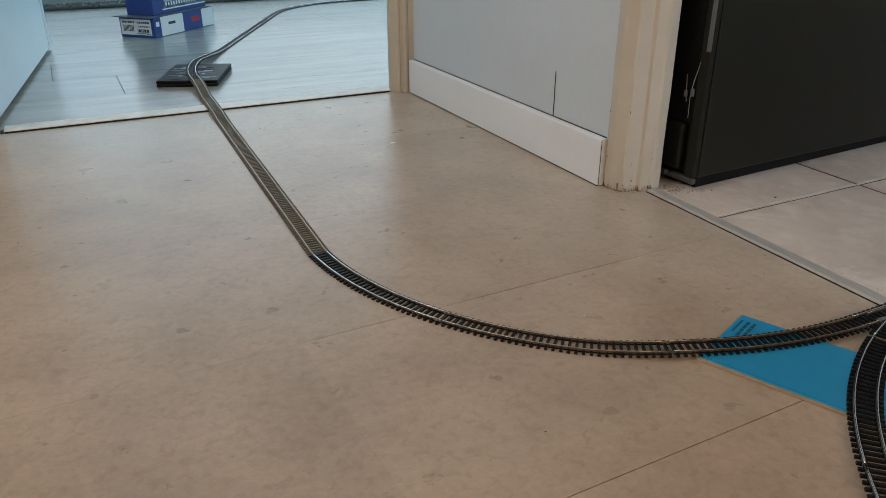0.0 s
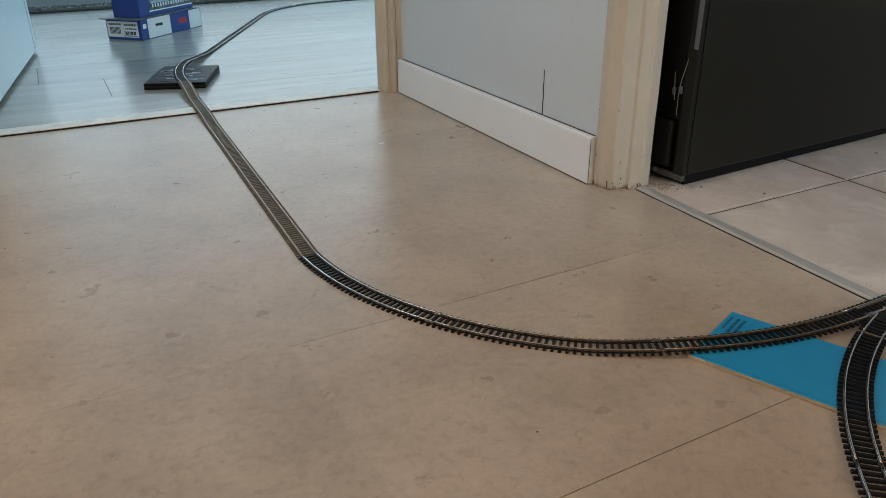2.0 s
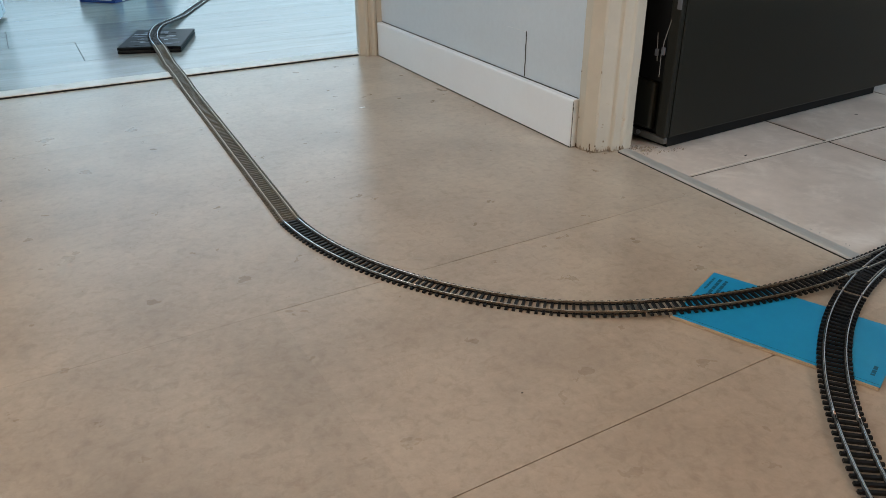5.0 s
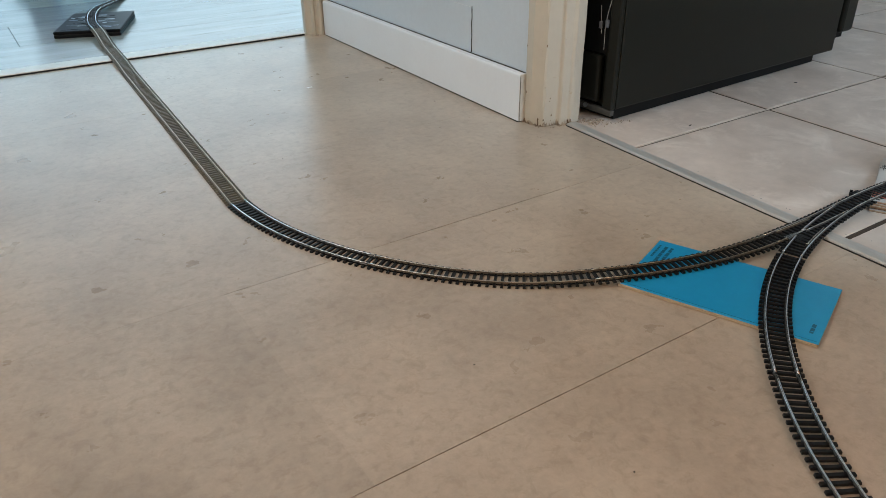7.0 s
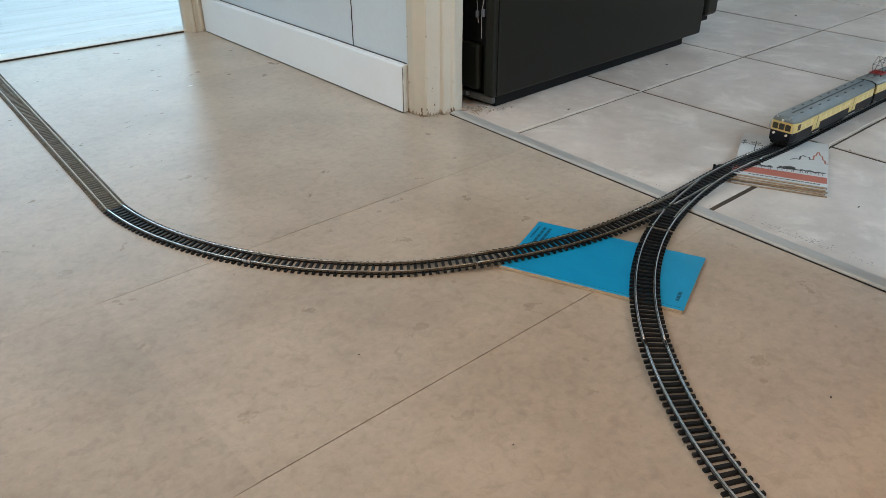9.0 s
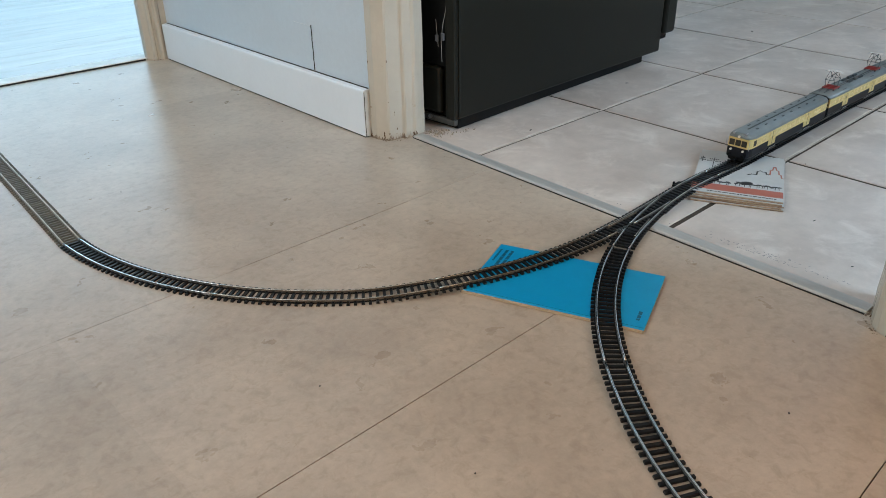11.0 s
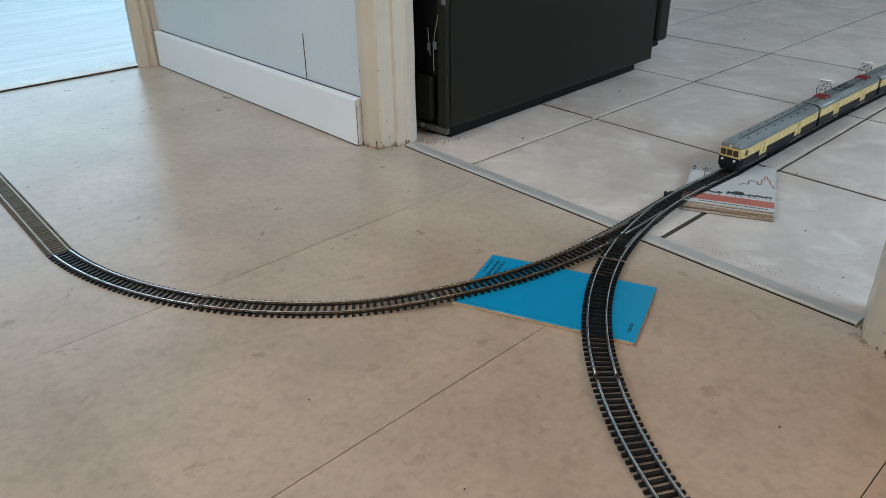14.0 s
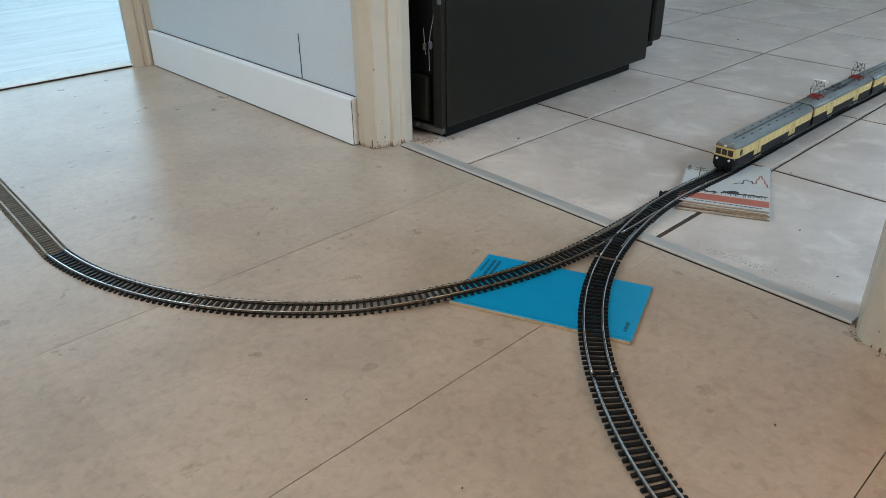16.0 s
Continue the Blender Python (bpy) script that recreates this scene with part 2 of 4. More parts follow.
# ---- mesh helpers ----
def part(name, bm, mat, parent=None, label="", smooth=False):
    """Links a bmesh as one mesh object under a thing or a part. Its points are in the parent's frame."""
    me = bpy.data.meshes.new(name)
    bm.to_mesh(me)
    bm.free()
    me.materials.append(mat)
    if smooth:
        for p in me.polygons:
            p.use_smooth = True
    ob = new(name, me)
    ob.parent = parent
    if label:
        ob["label"] = label
    return ob


def base(name, m, label, category, group="", kind=""):
    ob = new(name)
    ob.empty_display_size = 0.05
    ob.matrix_world = m
    return tagged(ob, label, category, group, kind)


def add_box(bm, x0, x1, y0, y1, z0, z1, m=None):
    r = bmesh.ops.create_cube(bm, size=1)
    for v in r["verts"]:
        v.co = Vector(((x0 + x1) / 2 + v.co.x * (x1 - x0), (y0 + y1) / 2 + v.co.y * (y1 - y0), (z0 + z1) / 2 + v.co.z * (z1 - z0)))
        if m:
            v.co = m @ v.co
    return r["verts"]


def box(x0, x1, y0, y1, z0, z1, bevel=0.0, seg=1, m=None):
    bm = bmesh.new()
    add_box(bm, x0, x1, y0, y1, z0, z1)
    if bevel > 0:
        bmesh.ops.bevel(bm, geom=list(bm.edges), offset=bevel, segments=seg, profile=0.5, affect="EDGES")
    if m:
        bm.transform(m)
    return bm


def loft(rings, closed=True, caps=True):
    """A skin over rings of equally many points."""
    bm = bmesh.new()
    vs = [[bm.verts.new(p) for p in ring] for ring in rings]
    n = len(vs[0])
    for a, b in zip(vs, vs[1:]):
        for i in range(n if closed else n - 1):
            j = (i + 1) % n
            bm.faces.new((a[i], a[j], b[j], b[i]))
    if caps and closed:
        bm.faces.new(vs[0][::-1])
        bm.faces.new(vs[-1])
    bmesh.ops.recalc_face_normals(bm, faces=bm.faces)
    return bm


def tube(points, r, sides=6, bm=None):
    """A round wire through the points."""
    own = bm or bmesh.new()
    rings = []
    pts = [Vector(p) for p in points]
    for i, p in enumerate(pts):
        d = (pts[min(i + 1, len(pts) - 1)] - pts[max(i - 1, 0)]).normalized()
        a = d.orthogonal().normalized()
        b = d.cross(a)
        if rings and sides:
            pa = rings[-1][1]
            a = (pa - d * pa.dot(d)).normalized()
            b = d.cross(a)
        rings.append(([own.verts.new(p + (a * math.cos(k * 2 * math.pi / sides) + b * math.sin(k * 2 * math.pi / sides)) * r) for k in range(sides)], a))
    for (u, _), (v, _) in zip(rings, rings[1:]):
        for i in range(sides):
            own.faces.new((u[i], u[(i + 1) % sides], v[(i + 1) % sides], v[i]))
    own.faces.new(rings[0][0][::-1])
    own.faces.new(rings[-1][0])
    return own


def disc(bm, c, axis, r, depth, seg=14):
    q = Vector((0, 0, 1)).rotation_difference(Vector(axis)).to_matrix().to_4x4()
    bmesh.ops.create_cone(bm, cap_ends=True, segments=seg, radius1=r, radius2=r, depth=depth, matrix=Matrix.Translation(c) @ q)
    return bm


def structure(name, bm, mat, label, category):
    return tagged(part(name, bm, mat), label, category, kind="structure")


# ---- the shell of the rooms ----
H = 2.5
structure("hall_subfloor", box(-1.6, 0.052, -2.6, 0.722, -0.10, -0.0022), SUBFLOOR, "dark subfloor below the vinyl tiles of the hall", "floor")
structure("kitchen_subfloor", box(0.056, 3.2, -2.6, 0.70, -0.10, -0.0013), GROUT, "light brown grout bed below the kitchen tiles", "floor")
structure("far_room_subfloor", box(-2.5, 2.6, 0.726, 4.5, -0.10, -0.0025), SUBFLOOR, "dark bed below the laminate of the living room", "floor")
structure("ceiling", box(-2.6, 3.3, -2.7, 4.6, H, H + 0.1), CEILPAINT, "plain white ceiling over hall, kitchen and living room", "ceiling")

# wall between hall and kitchen, at x = 0.013 to 0.083
structure("wall_hall_east", box(0.013, 0.079, 0.0, 0.700, 0, H), WALLPAINT, "blue-grey painted wall panel above the white baseboard", "wall")
structure("wall_over_kitchen_door", box(0.013, 0.079, -0.72, 0.0, 2.08, H), WALLPAINT, "blue-grey wall over the kitchen doorway", "wall")
# out of view; its ochre is added to tint the floor near the doorway
structure("wall_hall_south_east", box(0.013, 0.079, -2.6, -0.775, 0, H), OCHRE_BOUNCE, "unseen wall coloured ochre to bounce a warm tint onto the floor", "wall")
# wall between hall, kitchen and living room, at y = 0.72 to 0.79
structure("wall_north_of_kitchen", box(0.0, 3.2, 0.724, 0.766, 0, H), ROOMPAINT, "plain white wall between kitchen and living room", "wall")
structure("wall_over_living_door", box(-0.85, 0.0, 0.724, 0.766, 2.08, H), ROOMPAINT, "white wall over the living room doorway", "wall")
structure("wall_hall_north_west", box(-1.6, -0.865, 0.724, 0.766, 0, H), ROOMPAINT, "white wall beside the living room doorway", "wall")
structure("wall_living_south_west", box(-2.5, -1.6, 0.724, 0.766, 0, H), ROOMPAINT, "white wall of the living room", "wall")


def wall_with_window(name, axis, at, thick, a0, a1, w0, w1, z0, z1, label):
    """A wall across axis with one opening; a0..a1 is its run, w0..w1 and z0..z1 the opening."""
    bm = bmesh.new()
    for p0, p1, q0, q1 in ((a0, w0, 0, H), (w1, a1, 0, H), (w0, w1, 0, z0), (w0, w1, z1, H)):
        if q1 - q0 < 1e-4:
            continue
        if axis == "x":
            add_box(bm, at, at + thick, p0, p1, q0, q1)
        else:
            add_box(bm, p0, p1, at, at + thick, q0, q1)
    return structure(name, bm, ROOMPAINT, label, "wall")


wall_with_window("wall_living_north", "y", 4.5, 0.1, -2.5, 2.6, -1.5, 1.8, 0.35, 2.35, "white living room wall with a wide window opening")
wall_with_window("wall_kitchen_east", "x", 3.2, 0.1, -2.6, 0.724, -1.2, 0.5, 0.95, 2.2, "white kitchen wall with a window opening")
# the next four openings are out of view, added to hold fill lamps
wall_with_window("wall_hall_west", "x", -1.7, 0.1, -2.6, 0.80, -0.70, 0.60, 0.9, 2.1, "white hall wall with an unseen opening added for fill light")
wall_with_window("wall_south", "y", -2.7, 0.1, -1.7, 0.05, -1.05, -0.25, 0.4, 2.3, "white end wall of the hall with an unseen opening added for fill light")
wall_with_window("wall_kitchen_south", "y", -2.7, 0.1, 0.05, 3.3, 0.07, 1.17, 0.95, 2.2, "white kitchen end wall with an unseen opening added for fill light")
wall_with_window("wall_living_west", "x", -2.6, 0.1, 0.724, 4.6, 1.8, 3.4, 0.65, 2.15, "white living room wall with an assumed, unseen opening for light")
wall_with_window("wall_living_east", "x", 2.6, 0.1, 0.724, 4.6, 1.3, 3.5, 0.5, 2.3, "white living room wall with an assumed, unseen opening for light")


# ---- door frames, baseboard, thresholds ----
def door_frame_profile(points, z1, wob=0.0006):
    """A moulded frame post with a slightly uneven, much painted surface."""
    rng = random.Random(len(points) * 7 + int(points[0][0] * 1000))
    rings = []
    for k in range(25):
        z = z1 * (k / 24) ** 2.2
        rings.append([(x + rng.uniform(-wob, wob), y + rng.uniform(-wob, wob), z) for x, y in points])
    return loft(rings)


frame_k = base("door_frame_1", pose(0.0, 0.0, 0), "cream gloss painted steel door frame of the kitchen, chipped at its foot", "door frame", kind="structure")
left_post = [(0.0135, -0.0005), (0.0098, -0.0018), (0.0094, -0.0050), (0.0094, -0.0160), (0.0120, -0.0225), (0.0168, -0.0352), (0.0178, -0.0366), (0.0196, -0.0374),
             (0.0395, -0.0392), (0.0412, -0.0402), (0.0428, -0.0438), (0.0446, -0.0452), (0.0560, -0.0466), (0.0590, -0.0492), (0.0605, -0.0498), (0.0640, -0.0498),
             (0.0670, -0.0450), (0.082, -0.0430), (0.084, -0.0400), (0.084, -0.001)]
part("post", door_frame_profile(left_post, 2.10, 0.0005), CREAM, frame_k)
right_post = [(0.0115, -0.775), (0.0095, -0.766), (0.0105, -0.750), (0.0150, -0.7385), (0.0215, -0.732), (0.0300, -0.7275), (0.044, -0.7235),
              (0.050, -0.7225), (0.055, -0.7195), (0.064, -0.7185), (0.068, -0.7215), (0.082, -0.7225), (0.084, -0.726), (0.084, -0.775)]
part("post", door_frame_profile(right_post, 2.10, 0.0003), CREAM, frame_k)
part("head", box(0.0135, 0.083, -0.7745, -0.0015, 2.04, 2.10, 0.004, 2), CREAM, frame_k)

frame_l = base("door_frame_2", pose(0, 0, 0), "cream gloss painted door frame of the living room", "door frame", kind="structure")
far_post = [(-0.0005, 0.699), (-0.0062, 0.6978), (-0.0095, 0.7005), (-0.0110, 0.7060), (-0.0150, 0.7080), (-0.0180, 0.7055), (-0.0215, 0.7070), (-0.0235, 0.7120),
            (-0.0300, 0.7165), (-0.0335, 0.7190), (-0.0345, 0.7230), (-0.0345, 0.7330), (-0.0320, 0.7350), (-0.0005, 0.7350)]
part("post", door_frame_profile(far_post, 2.10, 0.0003), CREAM, frame_l)
part("post", door_frame_profile([(-0.845 - (x + 0.02), y) for x, y in far_post][::-1], 2.10), CREAM, frame_l, smooth=True)
part("head", box(-0.8455, -0.0005, 0.708, 0.766, 2.04, 2.10, 0.004, 2), CREAM, frame_l)
part("wall_edge_trim", box(0.0005, 0.0128, 0.699, 0.7235, 0, H - 0.002), CREAM, frame_l)

baseboard = base("baseboard", pose(0, 0, 0), "tall white painted baseboard with a sawn raw end", "baseboard", kind="structure")
prof = [(0.0, 0.0019), (0.0, 0.0705), (0.0006, 0.0722), (0.0025, 0.0734), (0.0128, 0.0738), (0.0128, 0.0019)]
bb = loft([[(x, y, z) for x, z in prof] for y in (0.0006, 0.30, 0.505, 0.696)])
part("board", bb, BASEPAINT, baseboard)
part("board_end", loft([[(x + (0.0004 if x < 0.006 else -0.0004), y, z) for x, z in prof] for y in (-0.0012, 0.0005)]), EDGEMDF, baseboard, "raw beige sawn end of the board")
part("caulk_line", box(0.0105, 0.0129, 0.003, 0.694, 0.0736, 0.0744), GAP, baseboard, "thin dark gap along the top of the board")
part("floor_gap", box(0.0003, 0.0125, 0.002, 0.694, 0.0001, 0.0018), GAP, baseboard)
edge = bmesh.new()
rng = random.Random(8)
z = 0.002
while z < 0.071:
    step = rng.uniform(0.004, 0.011)
    w = rng.uniform(0.0003, 0.0007)
    add_box(edge, 0.0001, 0.0004 + w, -0.0015, -0.0011, z, min(0.0715, z + step - 0.0005))
    z += step
part("edge_dirt", edge, GAP, baseboard, "thin dark line down the sawn end")

# the sawn hatch in the wall panel: one upright and one faint level cut
hatch = base("wall_hatch_cut", pose(0.0125, 0.145, 0.0), "thin dark saw cut of a small hatch in the wall panel", "wall panel", kind="structure")
cut = bmesh.new()
for k in range(7):
    z0 = 0.0752 + k * 0.0102
    j = 0.0004 * math.sin(k * 2.1)
    add_box(cut, -0.0004, 0.0008, j - 0.0006, j + 0.0006, z0, z0 + 0.0104)
part("upright_cut", cut, GAP, hatch)
part("level_cut", box(-0.0002, 0.0008, 0.0010, 0.052, 0.1458, 0.1463), BASEPAINT, hatch)

# aluminium strip in the kitchen doorway, laid with the floor's slight turn
FLOOR_TURN = pose(0.055, -0.385, 0, 0, 0, -1.3)
strip = base("threshold_strip", FLOOR_TURN, "worn brushed aluminium strip between vinyl and tiles", "threshold", kind="structure")
sp = [(-0.0105, 0.0003), (-0.0100, 0.0020), (-0.0086, 0.0031), (-0.0070, 0.0034), (0.0, 0.0034), (0.0060, 0.0030), (0.0100, 0.0016), (0.0108, 0.0004)]
part("strip", loft([[(x, y, z) for x, z in sp] for y in (-0.336, -0.1, 0.1, 0.334)]), ALU, strip, smooth=False)
part("strip_gap", box(-0.0122, -0.0106, -0.335, 0.333, -0.001, 0.0009), GAP, strip, "thin dark line along the strip")
thr = base("living_threshold", pose(-0.43, 0.742, 0), "off-white worn threshold strip before the living room", "threshold", kind="structure")
part("strip", box(-0.385, 0.428, -0.0185, 0.026, -0.002, 0.0042, 0.0016, 2), THRESH, thr)
part("strip_gap", box(-0.384, 0.393, -0.0199, -0.0186, -0.002, 0.0026), GAP, thr, "thin dark line along the strip")

# rusty, flaking band round the feet of the posts, ragged at its upper edge
rng = random.Random(77)
for outline, thing in ((left_post[:16], frame_k), (right_post[:9], frame_k), (far_post[:10], frame_l)):
    ring = []
    for (ax, ay), (bx, by) in zip(outline, outline[1:]):
        n = max(1, int(math.hypot(bx - ax, by - ay) / 0.0012))
        ring += [(ax + (bx - ax) * k / n, ay + (by - ay) * k / n, by - ay, ax - bx) for k in range(n)]
    tops = [0.0012 + 0.009 * rng.random() ** 3.2 for _ in ring]
    bm = bmesh.new()
    low, high = [], []
    for (x, y, nx, ny), top in zip(ring, tops):
        d = math.hypot(nx, ny) or 1
        low.append(bm.verts.new((x + nx / d * 0.0009, y + ny / d * 0.0009, 0.0002)))
        high.append(bm.verts.new((x + nx / d * 0.0006, y + ny / d * 0.0006, top)))
    for k in range(len(ring) - 1):
        bm.faces.new((low[k], low[k + 1], high[k + 1], high[k]))
    part("foot_rust", bm, PLASTER, thing, "rusty flaking edge at the foot of the post")

# brown dirt in the joint between wall panel and post
rng = random.Random(12)
z = 0.076
while z < 0.60:
    step_z = rng.uniform(0.003, 0.016)
    if rng.random() < 0.7:
        w = rng.uniform(0.0003, 0.0009)
        part("joint_dirt", box(0.0122, 0.0128, -0.0002, -0.0002 + w, z, z + step_z * 0.85), PLASTER, frame_k)
    z += step_z

# chips in the paint of the posts
rng = random.Random(31)
for px, py, nx, ny, n in ((0.0094, -0.004, 0.0, 0.002, 12), (0.0142, -0.0290, 0.0002, 0.0006, 5), (0.0180, -0.0370, 0.0004, 0.0004, 7), (0.032, -0.0386, 0.008, 0.0003, 5), (0.058, -0.0484, 0.003, 0.0006, 7), (0.010, -0.757, 0.0003, 0.010, 12), (0.030, -0.7278, 0.006, 0.001, 6)):
    for _ in range(n):
        z = 0.002 + 0.13 * rng.random() ** 3.4
        s = rng.uniform(0.0004, 0.0012) * (1.35 if z < 0.03 else 0.9)
        chip = bmesh.new()
        bmesh.ops.create_icosphere(chip, subdivisions=1, radius=s, matrix=pose(px + rng.uniform(-nx, nx), py + rng.uniform(-ny, ny), z) @ Matrix.Diagonal((0.8, 0.8, rng.uniform(0.7, 2.2), 1)))
        part("paint_chip", chip, RUST, frame_k)

# plaster crumbs and rust at the feet of the posts
crumbs = bmesh.new()
rng = random.Random(5)
for cx, cy, n, sx, sy in ((0.026, -0.738, 90, 0.016, 0.010), (0.008, -0.768, 60, 0.006, 0.016), (0.040, -0.722, 30, 0.012, 0.003), (0.014, -0.022, 50, 0.006, 0.018),
                          (0.045, -0.046, 40, 0.02, 0.003), (0.084, -0.050, 60, 0.016, 0.012), (0.098, -0.062, 170, 0.022, 0.016), (-0.014, 0.703, 26, 0.014, 0.005), (0.125, -0.086, 30, 0.03, 0.008)):
    for _ in range(n):
        s = rng.uniform(0.0003, 0.0011) + (0.0008 if rng.random() < 0.08 else 0)
        x, y = cx + rng.gauss(0, sx * 0.45), cy + rng.gauss(0, sy * 0.45)
        bmesh.ops.create_icosphere(crumbs, subdivisions=1, radius=s, matrix=pose(x, y, s * 0.4, rng.uniform(0, 90), rng.uniform(0, 90), rng.uniform(0, 180)) @ Matrix.Diagonal((1.4, 0.8, 0.6, 1)))
tagged(part("plaster_crumbs", crumbs, PLASTER), "crumbs of plaster and rust at the feet of the door frames", "debris", kind="stuff")


# ---- model railway track ----
PITCH, GAUGE = 0.0070, 0.0087
SLEEPER_LEN = 0.0282


def straight_run(p, deg, length, n=2):
    a = radians(deg)
    return [(p[0] + math.cos(a) * length * k / n, p[1] + math.sin(a) * length * k / n, a) for k in range(n + 1)]


def arc_run(p, deg, r, turn, n=16):
    """Samples of an arc from p, heading deg; turn is positive to the left."""
    a, s = radians(deg), 1 if turn > 0 else -1
    cx, cy = p[0] - s * r * math.sin(a), p[1] + s * r * math.cos(a)
    out = []
    for k in range(n + 1):
        h = a + radians(turn) * k / n
        out.append((cx + s * r * math.sin(h), cy - s * r * math.cos(h), h))
    return out


def along(run, d):
    """Place and heading at the distance d along a run."""
    for (x0, y0, a0), (x1, y1, a1) in zip(run, run[1:]):
        seg = math.hypot(x1 - x0, y1 - y0)
        if d <= seg + 1e-9 or (x1, y1, a1) == run[-1]:
            k = d / seg
            return x0 + (x1 - x0) * k, y0 + (y1 - y0) * k, a0 + (a1 - a0) * k
        d -= seg


def run_length(run):
    return sum(math.hypot(b[0] - a[0], b[1] - a[1]) for a, b in zip(run, run[1:]))


RAIL_SHAPE = [(-0.0011, 0.0), (0.0011, 0.0), (0.0011, 0.0004), (0.0004, 0.0007), (0.0004, 0.0017), (0.0008, 0.0019), (0.0008, 0.0025), (0.00062, 0.0027),
              (0.0003, 0.0028), (-0.0003, 0.0028), (-0.00062, 0.0027), (-0.0008, 0.0025), (-0.0008, 0.0019), (-0.0004, 0.0017), (-0.0004, 0.0007), (-0.0011, 0.0004)]
RAIL_HEAD = range(6, 11)  # the polished faces of that outline
RAIL_SHAPE = [(u, v * 0.86) for u, v in RAIL_SHAPE]
RAIL_Z = 0.0022


def rail_mesh(run, off, height, o, lift=RAIL_Z, shape=RAIL_SHAPE):
    rings = []
    for x, y, a in run:
        nx, ny = -math.sin(a), math.cos(a)
        rings.append([(x + nx * (off + u) - o[0], y + ny * (off + u) - o[1], height(x, y) + lift + v - o[2]) for u, v in shape])
    return loft(rings)


def rail_part(name, run, off, height, o, mat, parent, lift=RAIL_Z):
    """A rail with a polished, rounded head over dull sides."""
    bm = rail_mesh(run, off, height, o, lift)
    bm.faces.ensure_lookup_table()
    n = len(RAIL_SHAPE)
    for k in range(n * (len(run) - 1)):
        if k % n in RAIL_HEAD:
            bm.faces[k].smooth = True
        else:
            bm.faces[k].material_index = 1
    ob = part(name, bm, mat, parent)
    ob.data.materials.append(RAIL_SIDES[mat])
    return ob


def sleeper_data(length, name, mat, half=0.0016):
    bm = box(-half, half, -length / 2, length / 2, 0.0, 0.0022)
    for v in bm.verts:
        if v.co.z > 0.001:
            v.co.x *= 0.85
            v.co.y *= 0.992
    for s in (-1, 1):
        for t in (-1, 1):
            c = s * GAUGE + t * 0.0018
            add_box(bm, -0.0011, 0.0011, c - 0.0006, c + 0.0006, 0.0021, 0.0031)
    me = bpy.data.meshes.new(name)
    bm.to_mesh(me)
    bm.free()
    me.materials.append(mat)
    return me


SLEEPERS = {SLEEPER: sleeper_data(SLEEPER_LEN, "sleeper", SLEEPER), SLEEPER_SHEEN: sleeper_data(SLEEPER_LEN, "sleeper", SLEEPER_SHEEN, 0.0012), SLEEPER_OLD: sleeper_data(SLEEPER_LEN, "sleeper", SLEEPER_OLD, 0.0012)}


def put_sleepers(thing, run, height, mat, start=0.5, sleepers=None):
    o = thing.matrix_world.translation
    total = run_length(run)
    count = max(1, round(total / PITCH))
    rng = random.Random(int(total * 1e5) + count)
    for k in range(count):
        d = (k + start) * total / count
        x, y, a = along(run, d)
        x2, y2, _ = along(run, min(d + 0.002, total))
        tilt = 0 if d + 0.002 > total else math.degrees(math.atan2(height(x2, y2) - height(x, y), 0.002))
        ob = new("sleeper", sleepers or SLEEPERS[mat])
        ob.parent = thing
        ob.matrix_local = pose(x - o.x, y - o.y, height(x, y) - o.z, 0, -tilt, math.degrees(a) + rng.uniform(-0.6, 0.6))


def track_section(run, height, sleeper_mat, rail_mat, label, joiners=True):
    x, y, _ = run[0]
    thing = base("track_section", pose(x, y, height(x, y)), label, "model track", "sections of the model railway")
    o = (x, y, height(x, y))
    total = run_length(run)
    fine = [along(run, total * k / 24) for k in range(25)]
    fine[0], fine[-1] = along(run, 0.0004), along(run, total - 0.0004)
    for s in (-1, 1):
        rail_part("rail", fine, s * GAUGE, height, o, rail_mat, thing)
    put_sleepers(thing, run, height, sleeper_mat)
    if joiners:
        for s in (-1, 1):
            jr = [along(run, max(0.0, total - 0.0075)), along(run, total - 0.0002)]
            part("rail_joiner", rail_mesh(jr, s * GAUGE, height, o, RAIL_Z - 0.0002, [(-0.0017, 0), (0.0017, 0), (0.0015, 0.0010), (0.0009, 0.0015), (-0.0009, 0.0015), (-0.0015, 0.0010)]), RAIL_SIDES[rail_mat], thing)
    # the two plastic webs that tie the sleepers together
    for s in (-1, 1):
        part("tie_web", rail_mesh(fine, s * GAUGE, height, o, 0.0003, [(-0.0008, 0), (0.0008, 0), (0.0008, 0.0014), (-0.0008, 0.0014)]), sleeper_mat, thing)
    return thing


def step(v, a, b):
    k = min(1, max(0, (v - a) / (b - a)))
    return k * k * (3 - 2 * k)


def height_hall(x, y):
    """Track base: up on the plastic case in the living room, up on the book, strip and booklets by the kitchen, else on the floor."""
    on_case = 0.0158 * step(y, 0.76, 0.965) * (1 - step(y, 1.17, 1.45))
    over_strip = 0.0046 * step(y, 0.60, 0.70) * (1 - step(y, 0.78, 0.90))
    on_book = 0.0048 * step(x, -0.30, -0.20)
    on_stack = 0.0058 * step(x, 0.03, 0.17) - 0.0030 * step(x, 0.19, 0.28) - 0.0076 * step(x, 0.55, 1.0)
    return max(on_case, over_strip) if y > 0.3 else on_book + on_stack


# living room: a curve, a diagonal run, a curve on the case, then the faded straights into the hall
D26 = 64.0
far_curve = arc_run((0.075, 2.135), D26, 0.50, -52)
track_section(far_curve, height_hall, SLEEPER_SHEEN, RAIL, "curved track on the laminate, window sheen painted grey into its sleepers")
far_next = arc_run(far_curve[-1][:2], D26 - 52, 0.60, -9)
